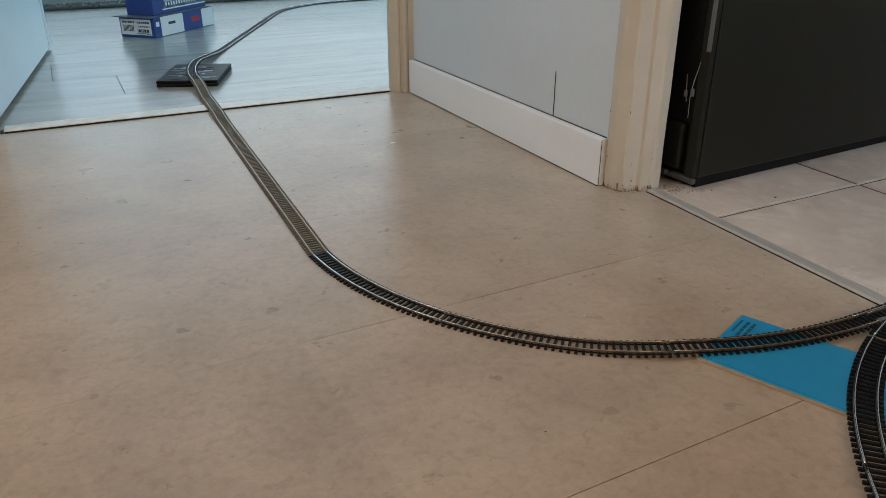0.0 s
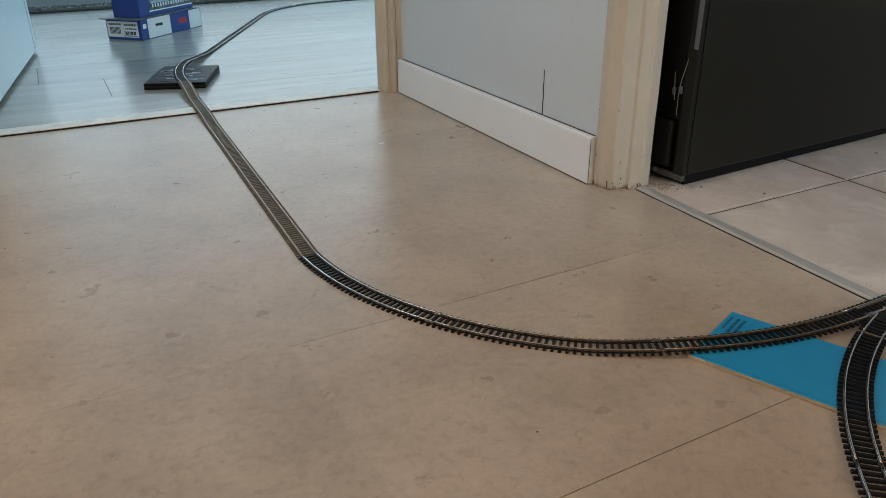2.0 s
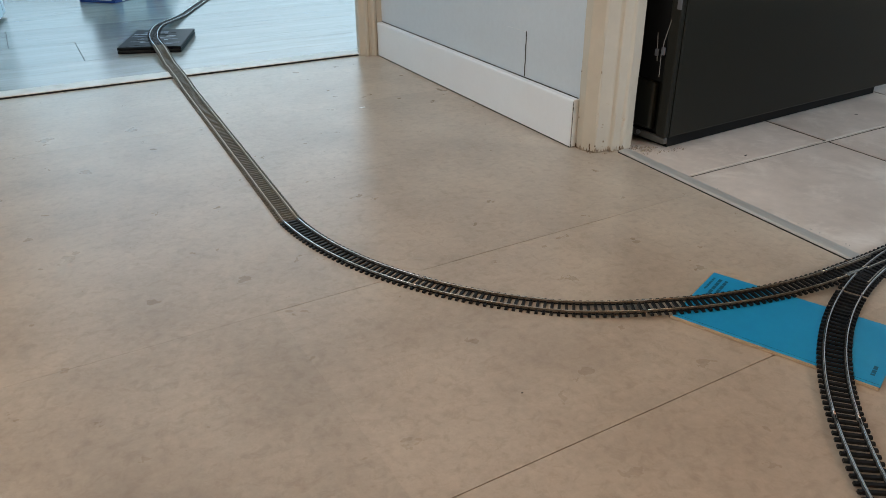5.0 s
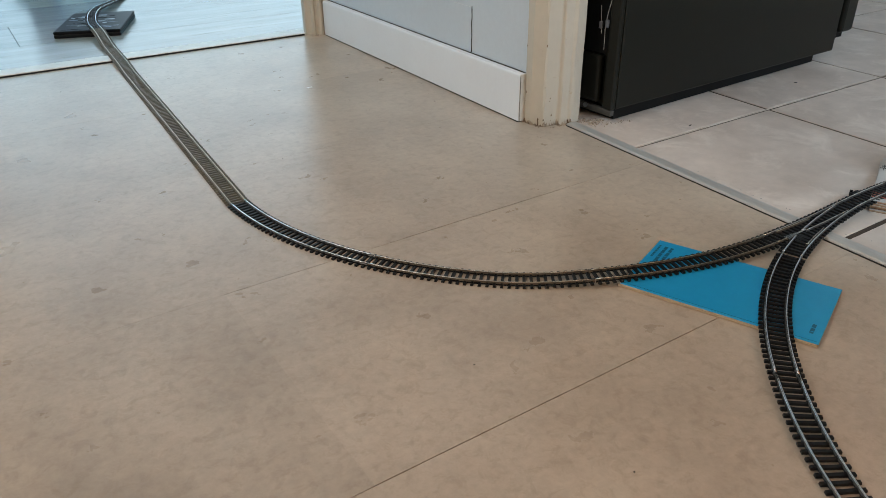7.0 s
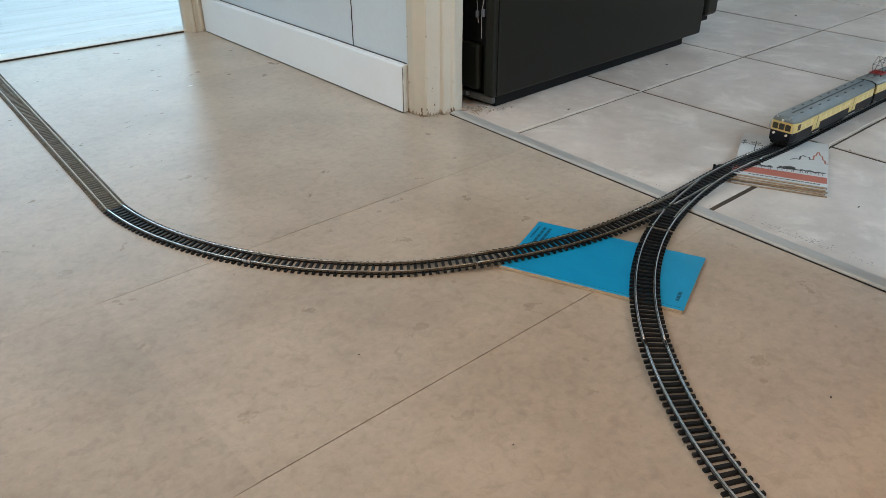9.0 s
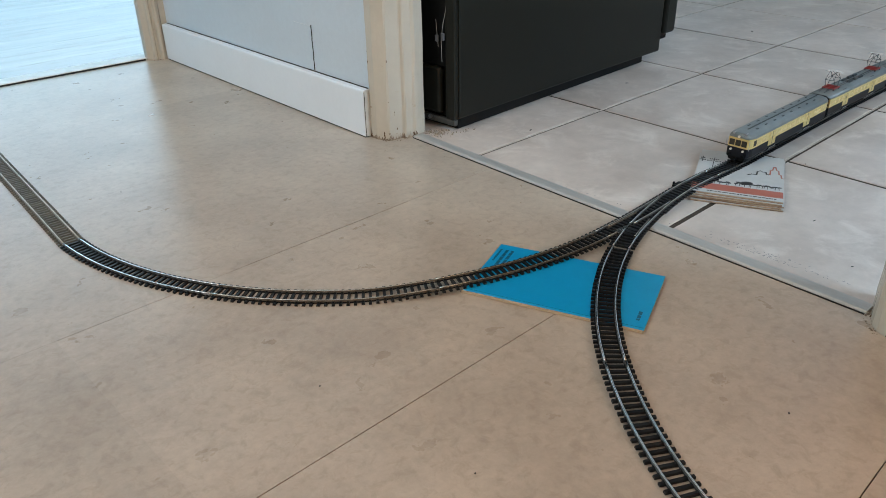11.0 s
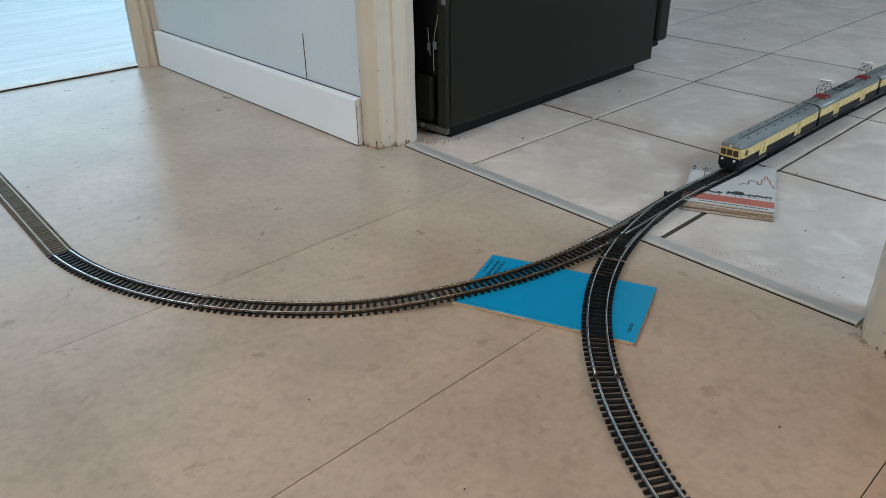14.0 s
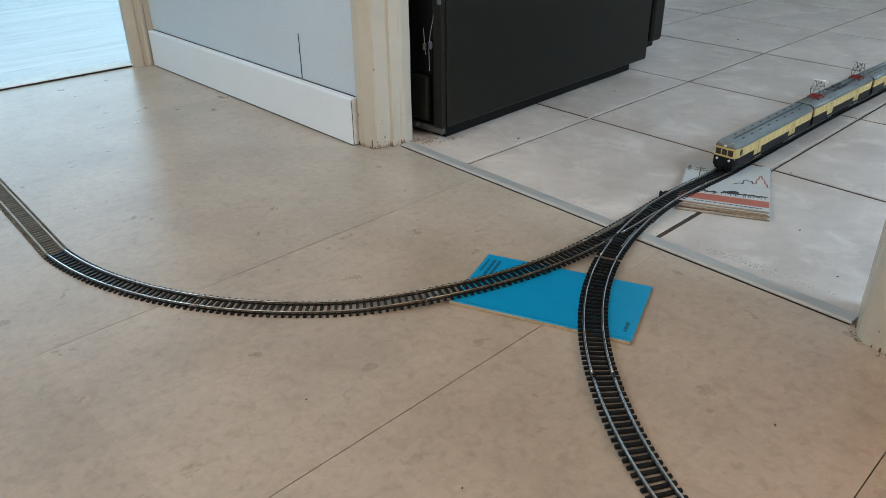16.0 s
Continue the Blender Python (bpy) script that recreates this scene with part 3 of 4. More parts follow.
track_section(far_next, height_hall, SLEEPER_SHEEN, RAIL, "curved track on the laminate, window sheen painted grey into its sleepers")
far_end = straight_run(far_next[-1][:2], D26 - 61, 0.23, 4)
track_section(far_end, height_hall, SLEEPER_SHEEN, RAIL, "straight track on the laminate, window sheen painted grey into its sleepers")
track_section(straight_run(far_end[-1][:2], D26 - 61, 0.23, 4), height_hall, SLEEPER_SHEEN, RAIL, "straight track on the laminate, window sheen painted grey into its sleepers")
diag_start = (-0.367, 1.232)
for k in range(4):
    L = 1.0045 / 4
    p = (diag_start[0] + math.cos(radians(D26)) * L * k, diag_start[1] + math.sin(radians(D26)) * L * k)
    track_section(straight_run(p, D26, L), height_hall, SLEEPER_SHEEN, RAIL, "straight track on the laminate, window sheen painted grey into its sleepers")
case_curve = arc_run((-0.4215, 0.972), 90.5, 0.6236, -24.6)
track_section(case_curve, height_hall, SLEEPER, RAIL, "curved black track lying on a dark plastic case")
N0, N1 = (-0.4550, -0.0460), (-0.4215, 0.972)
for k in range(4):
    a, b = k / 4, (k + 1) / 4
    run = [(N0[0] + (N1[0] - N0[0]) * t, N0[1] + (N1[1] - N0[1]) * t, radians(88.5)) for t in [a + (b - a) * j / 6 for j in range(7)]]
    track_section(run, height_hall, SLEEPER_OLD, RAIL_PALE, "straight track with faded brown sleepers on the hall floor")

# the bend in the hall: three equal curves, then the points
bend = [(-0.4550, -0.0460)]
curve = []
for h, r, turn in ((-86.9, 0.4405, 29.3), (-57.6, 0.4405, 29.3), (-25.3, 0.50, 24.3)):
    run = arc_run(bend[-1], h, r, turn)
    curve.append(run)
    bend.append(run[-1][:2])
track_section(curve[0], height_hall, SLEEPER, RAIL, "curved black-sleepered track on the vinyl floor")
track_section(curve[1], height_hall, SLEEPER, RAIL_OLD, "curved track with brown tarnished rails on the vinyl floor")
track_section(curve[2], height_hall, SLEEPER, RAIL_OLD, "curved track with tarnished rails crossing the blue book")

# the points (a left-hand set seen from the kitchen)
P0 = bend[-1]
MAIN_DEG = 0.2
TOE = (P0[0] + 0.2300 * math.cos(radians(MAIN_DEG)), P0[1] + 0.2300 * math.sin(radians(MAIN_DEG)))
main_run = straight_run(P0, MAIN_DEG, 0.2300, 24)
points = base("track_points", pose(P0[0], P0[1], height_hall(*P0)), "black-sleepered model railway points bridging the doorway strip", "model track", "sections of the model railway")
o = points.matrix_world.translation
BR = 0.475
branch_start = (TOE[0] - 0.066, TOE[1] - 0.066 * math.sin(radians(MAIN_DEG)))
branch = arc_run(branch_start, 180 + MAIN_DEG, BR, 21.5, 24)


def gap_between(x):
    """The distance of the branch from the main run at the same x."""
    y_main = P0[1] + (x - P0[0]) * math.tan(radians(MAIN_DEG))
    best = min(branch, key=lambda q: abs(q[0] - x))
    return max(0.0, y_main - best[1]) if x < branch_start[0] else 0.0


for off in (-GAUGE, GAUGE):
    # main rails; the one on the branch's side is broken at the frog
    if off > 0:
        rail_part("rail", main_run, off, height_hall, o, RAIL, points)
    else:
        rail_part("rail", main_run[:4], off, height_hall, o, RAIL_OLD, points)
        rail_part("point_blade", main_run[5:14], off, height_hall, o, RAIL, points)
        rail_part("rail", main_run[16:], off, height_hall, o, RAIL, points)
# branch rails: offsets are to the left of travel towards the camera
rail_part("rail", branch, GAUGE, height_hall, o, RAIL, points)
rail_part("point_blade", branch[5:17], -GAUGE, height_hall, o, RAIL, points)
rail_part("rail", branch[18:], -GAUGE, height_hall, o, RAIL, points)
rail_part("check_rail", main_run[2:9], GAUGE - 0.0022, height_hall, o, RAIL_OLD, points)
rail_part("check_rail", branch[13:21], GAUGE - 0.0022, height_hall, o, RAIL_OLD, points)
fx, fy, fa = along(branch, 0.129)
part("frog", loft([[(fx - o.x + u, fy - o.y + 0.0087 + v, height_hall(fx, fy) - o.z + z) for v, z in ((-w, 0.0020), (w, 0.0020), (w * 0.7, 0.0049), (-w * 0.7, 0.0049))]
                    for u, w in ((-0.022, 0.0042), (-0.008, 0.0024), (0.012, 0.0009))]), RAIL, points)
count = round(0.23 / PITCH)
for k in range(count):
    d = (k + 0.5) * 0.23 / count
    x, y, a = along(main_run, d)
    g = gap_between(x)
    if g < 0.022:
        L = SLEEPER_LEN + g
        bm = box(-0.0017, 0.0017, -SLEEPER_LEN / 2 - g, SLEEPER_LEN / 2, 0, 0.0022)
        ob = part("sleeper", bm, SLEEPER, points)
    else:
        ob = new("sleeper", SLEEPERS[SLEEPER])
        ob.parent = points
    ob.matrix_local = pose(x - o.x, y - o.y, height_hall(x, y) - o.z, 0, 0, MAIN_DEG)
total = run_length(branch)
for k in range(round(total / PITCH)):
    x, y, a = along(branch, (k + 0.5) * PITCH if (k + 0.5) * PITCH < total else total)
    if gap_between(x) >= 0.0165:
        ob = new("sleeper", SLEEPERS[SLEEPER])
        ob.parent = points
        ob.matrix_local = pose(x - o.x, y - o.y, height_hall(x, y) - o.z + 0.00015, 0, 0, math.degrees(a))
lx = TOE[0] - 0.045
ly = TOE[1] + 0.020
lever = box(lx - 0.010 - o.x, lx + 0.006 - o.x, ly - 0.004 - o.y, ly + 0.001 - o.y, 0.001, 0.0045, 0.0005)
part("tie_bar", lever, BLACKPL, points)
knob = bmesh.new()
disc(knob, (lx - 0.004 - o.x, ly + 0.002 - o.y, 0.0040), (0, 0, 1), 0.0016, 0.004, 10)
part("lever_knob", knob, BLACKPL, points)

# branch towards the camera
b_end, b_head = branch[-1][:2], math.degrees(branch[-1][2])
b1 = arc_run(b_end, b_head, 0.475, 25.5)
track_section(b1, height_hall, SLEEPER, RAIL, "curved black track with bright rails crossing the blue book")
b2 = arc_run(b1[-1][:2], math.degrees(b1[-1][2]), 0.47, 30)
track_section(b2, height_hall, SLEEPER, RAIL, "curved black track with bright rails on the vinyl floor")
b3 = arc_run(b2[-1][:2], math.degrees(b2[-1][2]), 0.47, 30)
track_section(b3, height_hall, SLEEPER, RAIL, "curved black track with bright rails on the vinyl floor")

# straight run through the kitchen
KDEG = 0.95
K0 = TOE
for k in range(7):
    p = (K0[0] + 0.23 * k * math.cos(radians(KDEG)), K0[1] + 0.23 * k * math.sin(radians(KDEG)))
    run = [along(straight_run(p, KDEG, 0.23), 0.23 * j / 8) for j in range(9)]
    track_section(run, height_hall, SLEEPER, RAIL, "straight black-sleepered track over the kitchen tiles")


# ---- the train: three cars on the kitchen track ----
def shell(x0, x1, profile, cab, nose=0.010):
    """A skin of the given half profile (y, z), from x0 to x1, rounded off at x0 where it is a cab."""
    full = [(y, z) for y, z in profile] + [(-y, z) for y, z in profile[::-1]]
    rings = []
    xs = [(x0, 0.80), (x0 + nose * 0.25, 0.90), (x0 + nose * 0.6, 0.965), (x0 + nose, 1.0)] if cab else [(x0, 1.0)]
    for x, k in xs + [((x0 + x1) / 2, 1.0), (x1, 1.0)]:
        rings.append([(x, y * k, z) for y, z in full])
    return loft(rings)


W = 0.0168
CAR = 0.246


def bogie(parent, x):
    bm = box(x - 0.020, x + 0.020, -0.0105, 0.0105, 0.0085, 0.0125, 0.0008)
    b = part("bogie", bm, BLACKPL, parent)
    for s in (-1, 1):
        part("side_frame", box(x - 0.019, x + 0.019, s * 0.0112 - 0.0010, s * 0.0112 + 0.0010, 0.0070, 0.0120, 0.0005), BLACKPL, b)
    for dx in (-0.0135, 0.0135):
        w = bmesh.new()
        for s in (-1, 1):
            disc(w, (x + dx, s * 0.0085, 0.0100), (0, 1, 0), 0.0052, 0.0024, 16)
        disc(w, (x + dx, 0, 0.0100), (0, 1, 0), 0.0012, 0.017, 8)
        part("wheelset", w, STEEL, b)


def rail_car(name, cab, label):
    car = base(name, pose(0, 0, 0), label, "model train car", "coupled cars of the model train")
    x0, x1 = -CAR / 2, CAR / 2 - 0.004
    part("lower_body", shell(x0, x1, [(W * 0.93, 0.0115), (W, 0.0135), (W, 0.0245)], cab), NAVY, car, "dark navy lower panels")
    part("upper_band", shell(x0 + 0.0002, x1, [(W, 0.0247), (W, 0.0365), (W * 0.985, 0.0378)], cab), YELLOW, car, "cream yellow window band")
    part("roof", shell(x0 + 0.0004, x1, [(W * 1.01, 0.0379), (W * 0.995, 0.0393), (W * 0.93, 0.0414), (W * 0.74, 0.0434), (W * 0.38, 0.0446)], cab, 0.014), ROOFGREY, car, "grey arched roof", smooth=True)
    part("underframe", box(x0 + 0.012, x1 - 0.006, -W * 0.78, W * 0.78, 0.0090, 0.0118, 0.0008), BLACKPL, car)
    for x in (x0 + 0.046, x1 - 0.040):
        bogie(car, x)
    part("equipment_box", box(-0.030, 0.034, -W * 0.86, W * 0.86, 0.0060, 0.0092, 0.0008), BLACKPL, car)
    doors = (-0.058, 0.052)
    for s in (-1, 1):
        for d in doors:
            dm = box(d - 0.0105, d + 0.0105, s * W - 0.0003, s * W + 0.0005, 0.0165, 0.0366, 0.0002)
            door = part("door", dm, YELLOW, car, "cream yellow double door")
            part("door_gap", box(d - 0.0003, d + 0.0003, s * (W + 0.0005) - 0.0001, s * (W + 0.0005) + 0.0001, 0.0170, 0.0362), ROOFDARK, door)
            for e in (-0.0052, 0.0052):
                part("door_pane", box(d + e - 0.0026, d + e + 0.0026, s * (W + 0.0005) - 0.0002, s * (W + 0.0005) + 0.0002, 0.0272, 0.0345), LITPANE, door)
            stp = part("step", box(d - 0.0105, d + 0.0105, s * W - 0.0010, s * W + 0.0014, 0.0128, 0.0138, 0.0002), BLACKPL, car)
            part("step_edge", box(d - 0.0100, d + 0.0100, s * (W + 0.0013) - 0.0002, s * (W + 0.0013) + 0.0003, 0.0132, 0.0139), ALU, stp)
        xw = x0 + (0.020 if cab else 0.010)
        while xw < x1 - 0.012:
            if all(abs(xw + 0.0055 - d) > 0.0175 for d in doors):
                p = part("window", box(xw, xw + 0.0105, s * W - 0.0003, s * W + 0.0003, 0.0272, 0.0345, 0.0002), LITPANE, car)
                part("window_bar", box(xw, xw + 0.0105, s * (W + 0.0003) - 0.0001, s * (W + 0.0003) + 0.0002, 0.0318, 0.0322), YELLOW, p)
            xw += 0.0145
        part("gutter", box(x0 + 0.012, x1, s * W * 1.01 - 0.0003, s * W * 1.01 + 0.0004, 0.0374, 0.0382), ROOFGREY, car)
    # roof: two long cable ducts and rows of ventilators
    part("roof_duct", box(x0 + 0.022, x1 - 0.004, -0.0009, 0.0009, 0.0443, 0.0453, 0.0003), ROOFDARK, car)
    if cab:
        for k in range(8):
            x = x0 + 0.034 + k * 0.0255
            for s in (-1, 1):
                xv = x + (0.006 if s > 0 else 0)
                part("roof_vent", box(xv - 0.0030, xv + 0.0030, s * 0.0072 - 0.0012, s * 0.0072 + 0.0012, 0.0434, 0.0450, 0.0005), ROOFDARK, car)
    # gangway
    for x, on in ((x1, True), (x0, not cab)):
        if on:
            s = 1 if x > 0 else -1
            g = part("gangway", loft([[(x + s * u, y * k, z) for y, z in ((-0.0148, 0.012), (0.0148, 0.012), (0.0148, 0.040), (0.009, 0.0425), (-0.009, 0.0425), (-0.0148, 0.0395))]
                                      for u, k in ((0.0001, 1.0), (0.0016, 0.96), (0.0032, 1.0), (0.0040, 0.93))]), BLACKPL, car, "black gangway bellows")
            part("gangway_door", box(x + s * 0.0040 - 0.0003, x + s * 0.0040 + 0.0003, -0.004, 0.004, 0.014, 0.036), ROOFGREY, g)
    if cab:
        nx = x0 - 0.0001
        for y in (-0.0085, 0.0, 0.0085):
            part("cab_window", box(nx - 0.0005, nx + 0.0006, y - 0.0036, y + 0.0036, 0.0272, 0.0352, 0.0003), CABPANE, car, "dark cab window")
        for s in (-1, 1):
            part("cab_side_window", box(x0 + 0.0105, x0 + 0.0180, s * W - 0.0003, s * W + 0.0004, 0.0270, 0.0350, 0.0003), CABPANE, car)
            lamp = bmesh.new()
            disc(lamp, (nx - 0.0006, s * 0.0085, 0.0212), (1, 0, 0), 0.0016, 0.0020, 14)
            part("headlight", lamp, LENSWHITE, car, "round white headlight")
            buf = bmesh.new()
            disc(buf, (nx - 0.0028, s * 0.0100, 0.0142), (1, 0, 0), 0.0022, 0.0010, 14)
            disc(buf, (nx - 0.0008, s * 0.0100, 0.0142), (1, 0, 0), 0.0011, 0.0044, 10)
            part("buffer", buf, BLACKPL, car)
            horn = bmesh.new()
            disc(horn, (x0 + 0.004, s * 0.0080, 0.0438), (1, 0, 0), 0.0009, 0.0060, 8)
            disc(horn, (x0 + 0.0005, s * 0.0080, 0.0438), (1, 0, 0), 0.0016, 0.0014, 8)
            part("horn", horn, STEEL, car)
            part("hand_rail", tube([(x0 + 0.001, s * W * 0.93, 0.0235), (x0 - 0.0008, s * W * 0.95, 0.0240), (x0 - 0.0008, s * W * 0.95, 0.0350), (x0 + 0.001, s * W * 0.93, 0.0355)], 0.00035, 5), STEEL, car)
        top = bmesh.new()
        disc(top, (x0 + 0.0006, 0, 0.0400), (1, 0, 0), 0.0017, 0.0026, 12)
        part("top_light", top, LENSWHITE, car)
        part("skirt", shell(x0 + 0.001, x0 + 0.028, [(W * 0.80, 0.0065), (W * 0.92, 0.0114)], True), BLACKPL, car)
        part("coupler", box(x0 - 0.006, x0 + 0.002, -0.0018, 0.0018, 0.0075, 0.0100, 0.0006), BLACKPL, car)
    return car


def pantograph(car, x, raised):
    red = bmesh.new()
    for s in (-1, 1):
        add_box(red, x - 0.0115, x + 0.0115, s * 0.0085 - 0.0007, s * 0.0085 + 0.0007, 0.0466, 0.0480)
        add_box(red, x + s * 0.0105 - 0.0007, x + s * 0.0105 + 0.0007, -0.0085, 0.0085, 0.0467, 0.0481)
        add_box(red, x + s * 0.0040 - 0.0006, x + s * 0.0040 + 0.0006, -0.0085, 0.0085, 0.0468, 0.0486)
    pan = part("pantograph", red, PANTORED, car, "red base frame of a raised pantograph")
    for sx in (-1, 1):
        for sy in (-1, 1):
            foot = bmesh.new()
            disc(foot, (x + sx * 0.0100, sy * 0.0080, 0.0452), (0, 0, 1), 0.0011, 0.0034, 8)
            part("insulator", foot, ROOFDARK, pan)
    z0, z1, z2 = 0.0482, 0.0482 + raised * 0.5, 0.0482 + raised
    for s in (-1, 1):
        for e in (-1, 1):
            part("arm", tube([(x + e * 0.0035, s * 0.0075, z0), (x + e * 0.0120, s * 0.0066, z1)], 0.00045, 5), ROOFDARK, pan)
            part("arm", tube([(x + e * 0.0120, s * 0.0066, z1), (x + e * 0.0022, s * 0.0050, z2)], 0.00040, 5), ROOFDARK, pan)
            part("brace", tube([(x + e * 0.0120, -s * 0.0066, z1), (x + e * 0.0024, s * 0.0050, z2)], 0.00030, 5), ROOFDARK, pan)
        part("knuckle_bar", tube([(x + s * 0.0120, -0.0068, z1), (x + s * 0.0120, 0.0068, z1)], 0.00040, 5), ROOFDARK, pan)
        part("contact_strip", tube([(x + s * 0.0022, -0.0125, z2 - 0.0016), (x + s * 0.0022, -0.0095, z2 + 0.0003), (x + s * 0.0022, 0.0095, z2 + 0.0003), (x + s * 0.0022, 0.0125, z2 - 0.0016)], 0.00045, 5), STEEL, pan)


driving = rail_car("railcar", True, "navy and cream yellow model driving car with grey roof")
motor = rail_car("railcar", False, "navy and cream yellow model motor car with raised pantographs")
for x in (-0.085, 0.085):
    pantograph(motor, x, 0.0235)
for s in (-1, 1):
    part("roof_cable", tube([(-0.118, s * 0.004, 0.0459), (-0.097, s * 0.0065, 0.0474), (-0.060, s * 0.0060, 0.0464), (0.060, s * 0.0060, 0.0464), (0.097, s * 0.0065, 0.0474), (0.116, s * 0.004, 0.0459)], 0.0005, 5), ROOFDARK, motor)
    for x in (-0.062, 0.050):
        part("roof_hatch", box(x - 0.0075, x + 0.0075, s * 0.0128 - 0.0012, s * 0.0128 + 0.0012, 0.0412, 0.0430, 0.0004), ROOFDARK, motor)
    for x in (-0.022, 0.0, 0.020):
        part("resistor", box(x - 0.0065, x + 0.0065, s * 0.0048 - 0.0022, s * 0.0048 + 0.0022, 0.0440, 0.0474 if x else 0.0482, 0.0006), ROOFDARK, motor)
TRAIN_X = 0.276
kz = lambda x: height_hall(x, -0.44)


def track_y(x):
    return P0[1] + (x - P0[0]) * math.tan(radians(MAIN_DEG)) if x < TOE[0] else TOE[1] + (x - TOE[0]) * math.tan(radians(KDEG))


def car_pose(x_mid, flip):
    d = 0.075
    xa, xb = x_mid - d, x_mid + d
    slope = math.degrees(math.atan2(kz(xb) - kz(xa), 2 * d))
    turn = math.degrees(math.atan2(track_y(xb) - track_y(xa), 2 * d))
    m = pose(x_mid, (track_y(xa) + track_y(xb)) / 2, (kz(xa) + kz(xb)) / 2 + 0.0004, 0, -slope, turn)
    return m @ pose(0, 0, 0, 0, 0, 180) if flip else m


driving.matrix_basis = car_pose(TRAIN_X + CAR / 2, False)
motor.matrix_basis = car_pose(TRAIN_X + CAR * 1.5 + 0.004, False)
copy_thing(driving, car_pose(TRAIN_X + CAR * 2.5 + 0.008, True))


# ---- books and booklets under the track ----
def bar_text(parent, mat, origin, ux, uy, lines, z, name="print_line", gap=0.35, seed=1):
    """Unreadable print: short bars of word length, in rows. lines: (start, length, height, row)."""
    rng = random.Random(seed)
    for start, length, height, row in lines:
        bm = bmesh.new()
        u = start
        while u < start + length - 1e-6:
            w = min(rng.uniform(0.6, 1.6) * height * 1.6, start + length - u)
            m = Matrix(((ux[0], uy[0], 0, origin[0]), (ux[1], uy[1], 0, origin[1]), (0, 0, 1, z), (0, 0, 0, 1)))
            add_box(bm, u, u + w, row, row + height, 0, 0.00012, m)
            u += w + height * gap
        part(name, bm, mat, parent)


book = base("blue_booklet", pose(-0.2085, -0.4315, 0.0, 0, 0, -67.4), "thin bright cyan paperback booklet lying under the track", "book")
BL, BW = 0.1785, 0.1060
part("page_block", box(-0.0014, BL - 0.0010, -0.0010, BW - 0.0006, 0.0006, 0.0034), PAGES, book, "yellowed page edges")
# local x runs along the long edge, local y across it
cover_top = part("front_cover", box(0, BL, 0, BW, 0.0034, 0.0041, 0.0003), BOOKBLUE, book)
part("back_cover", box(0, BL, 0, BW, 0.0001, 0.0007, 0.0002), PAGES, book)
part("spine_crease", box(0.001, BL - 0.001, 0.0030, 0.0034, 0.0041, 0.0042), BOOKINK, cover_top)

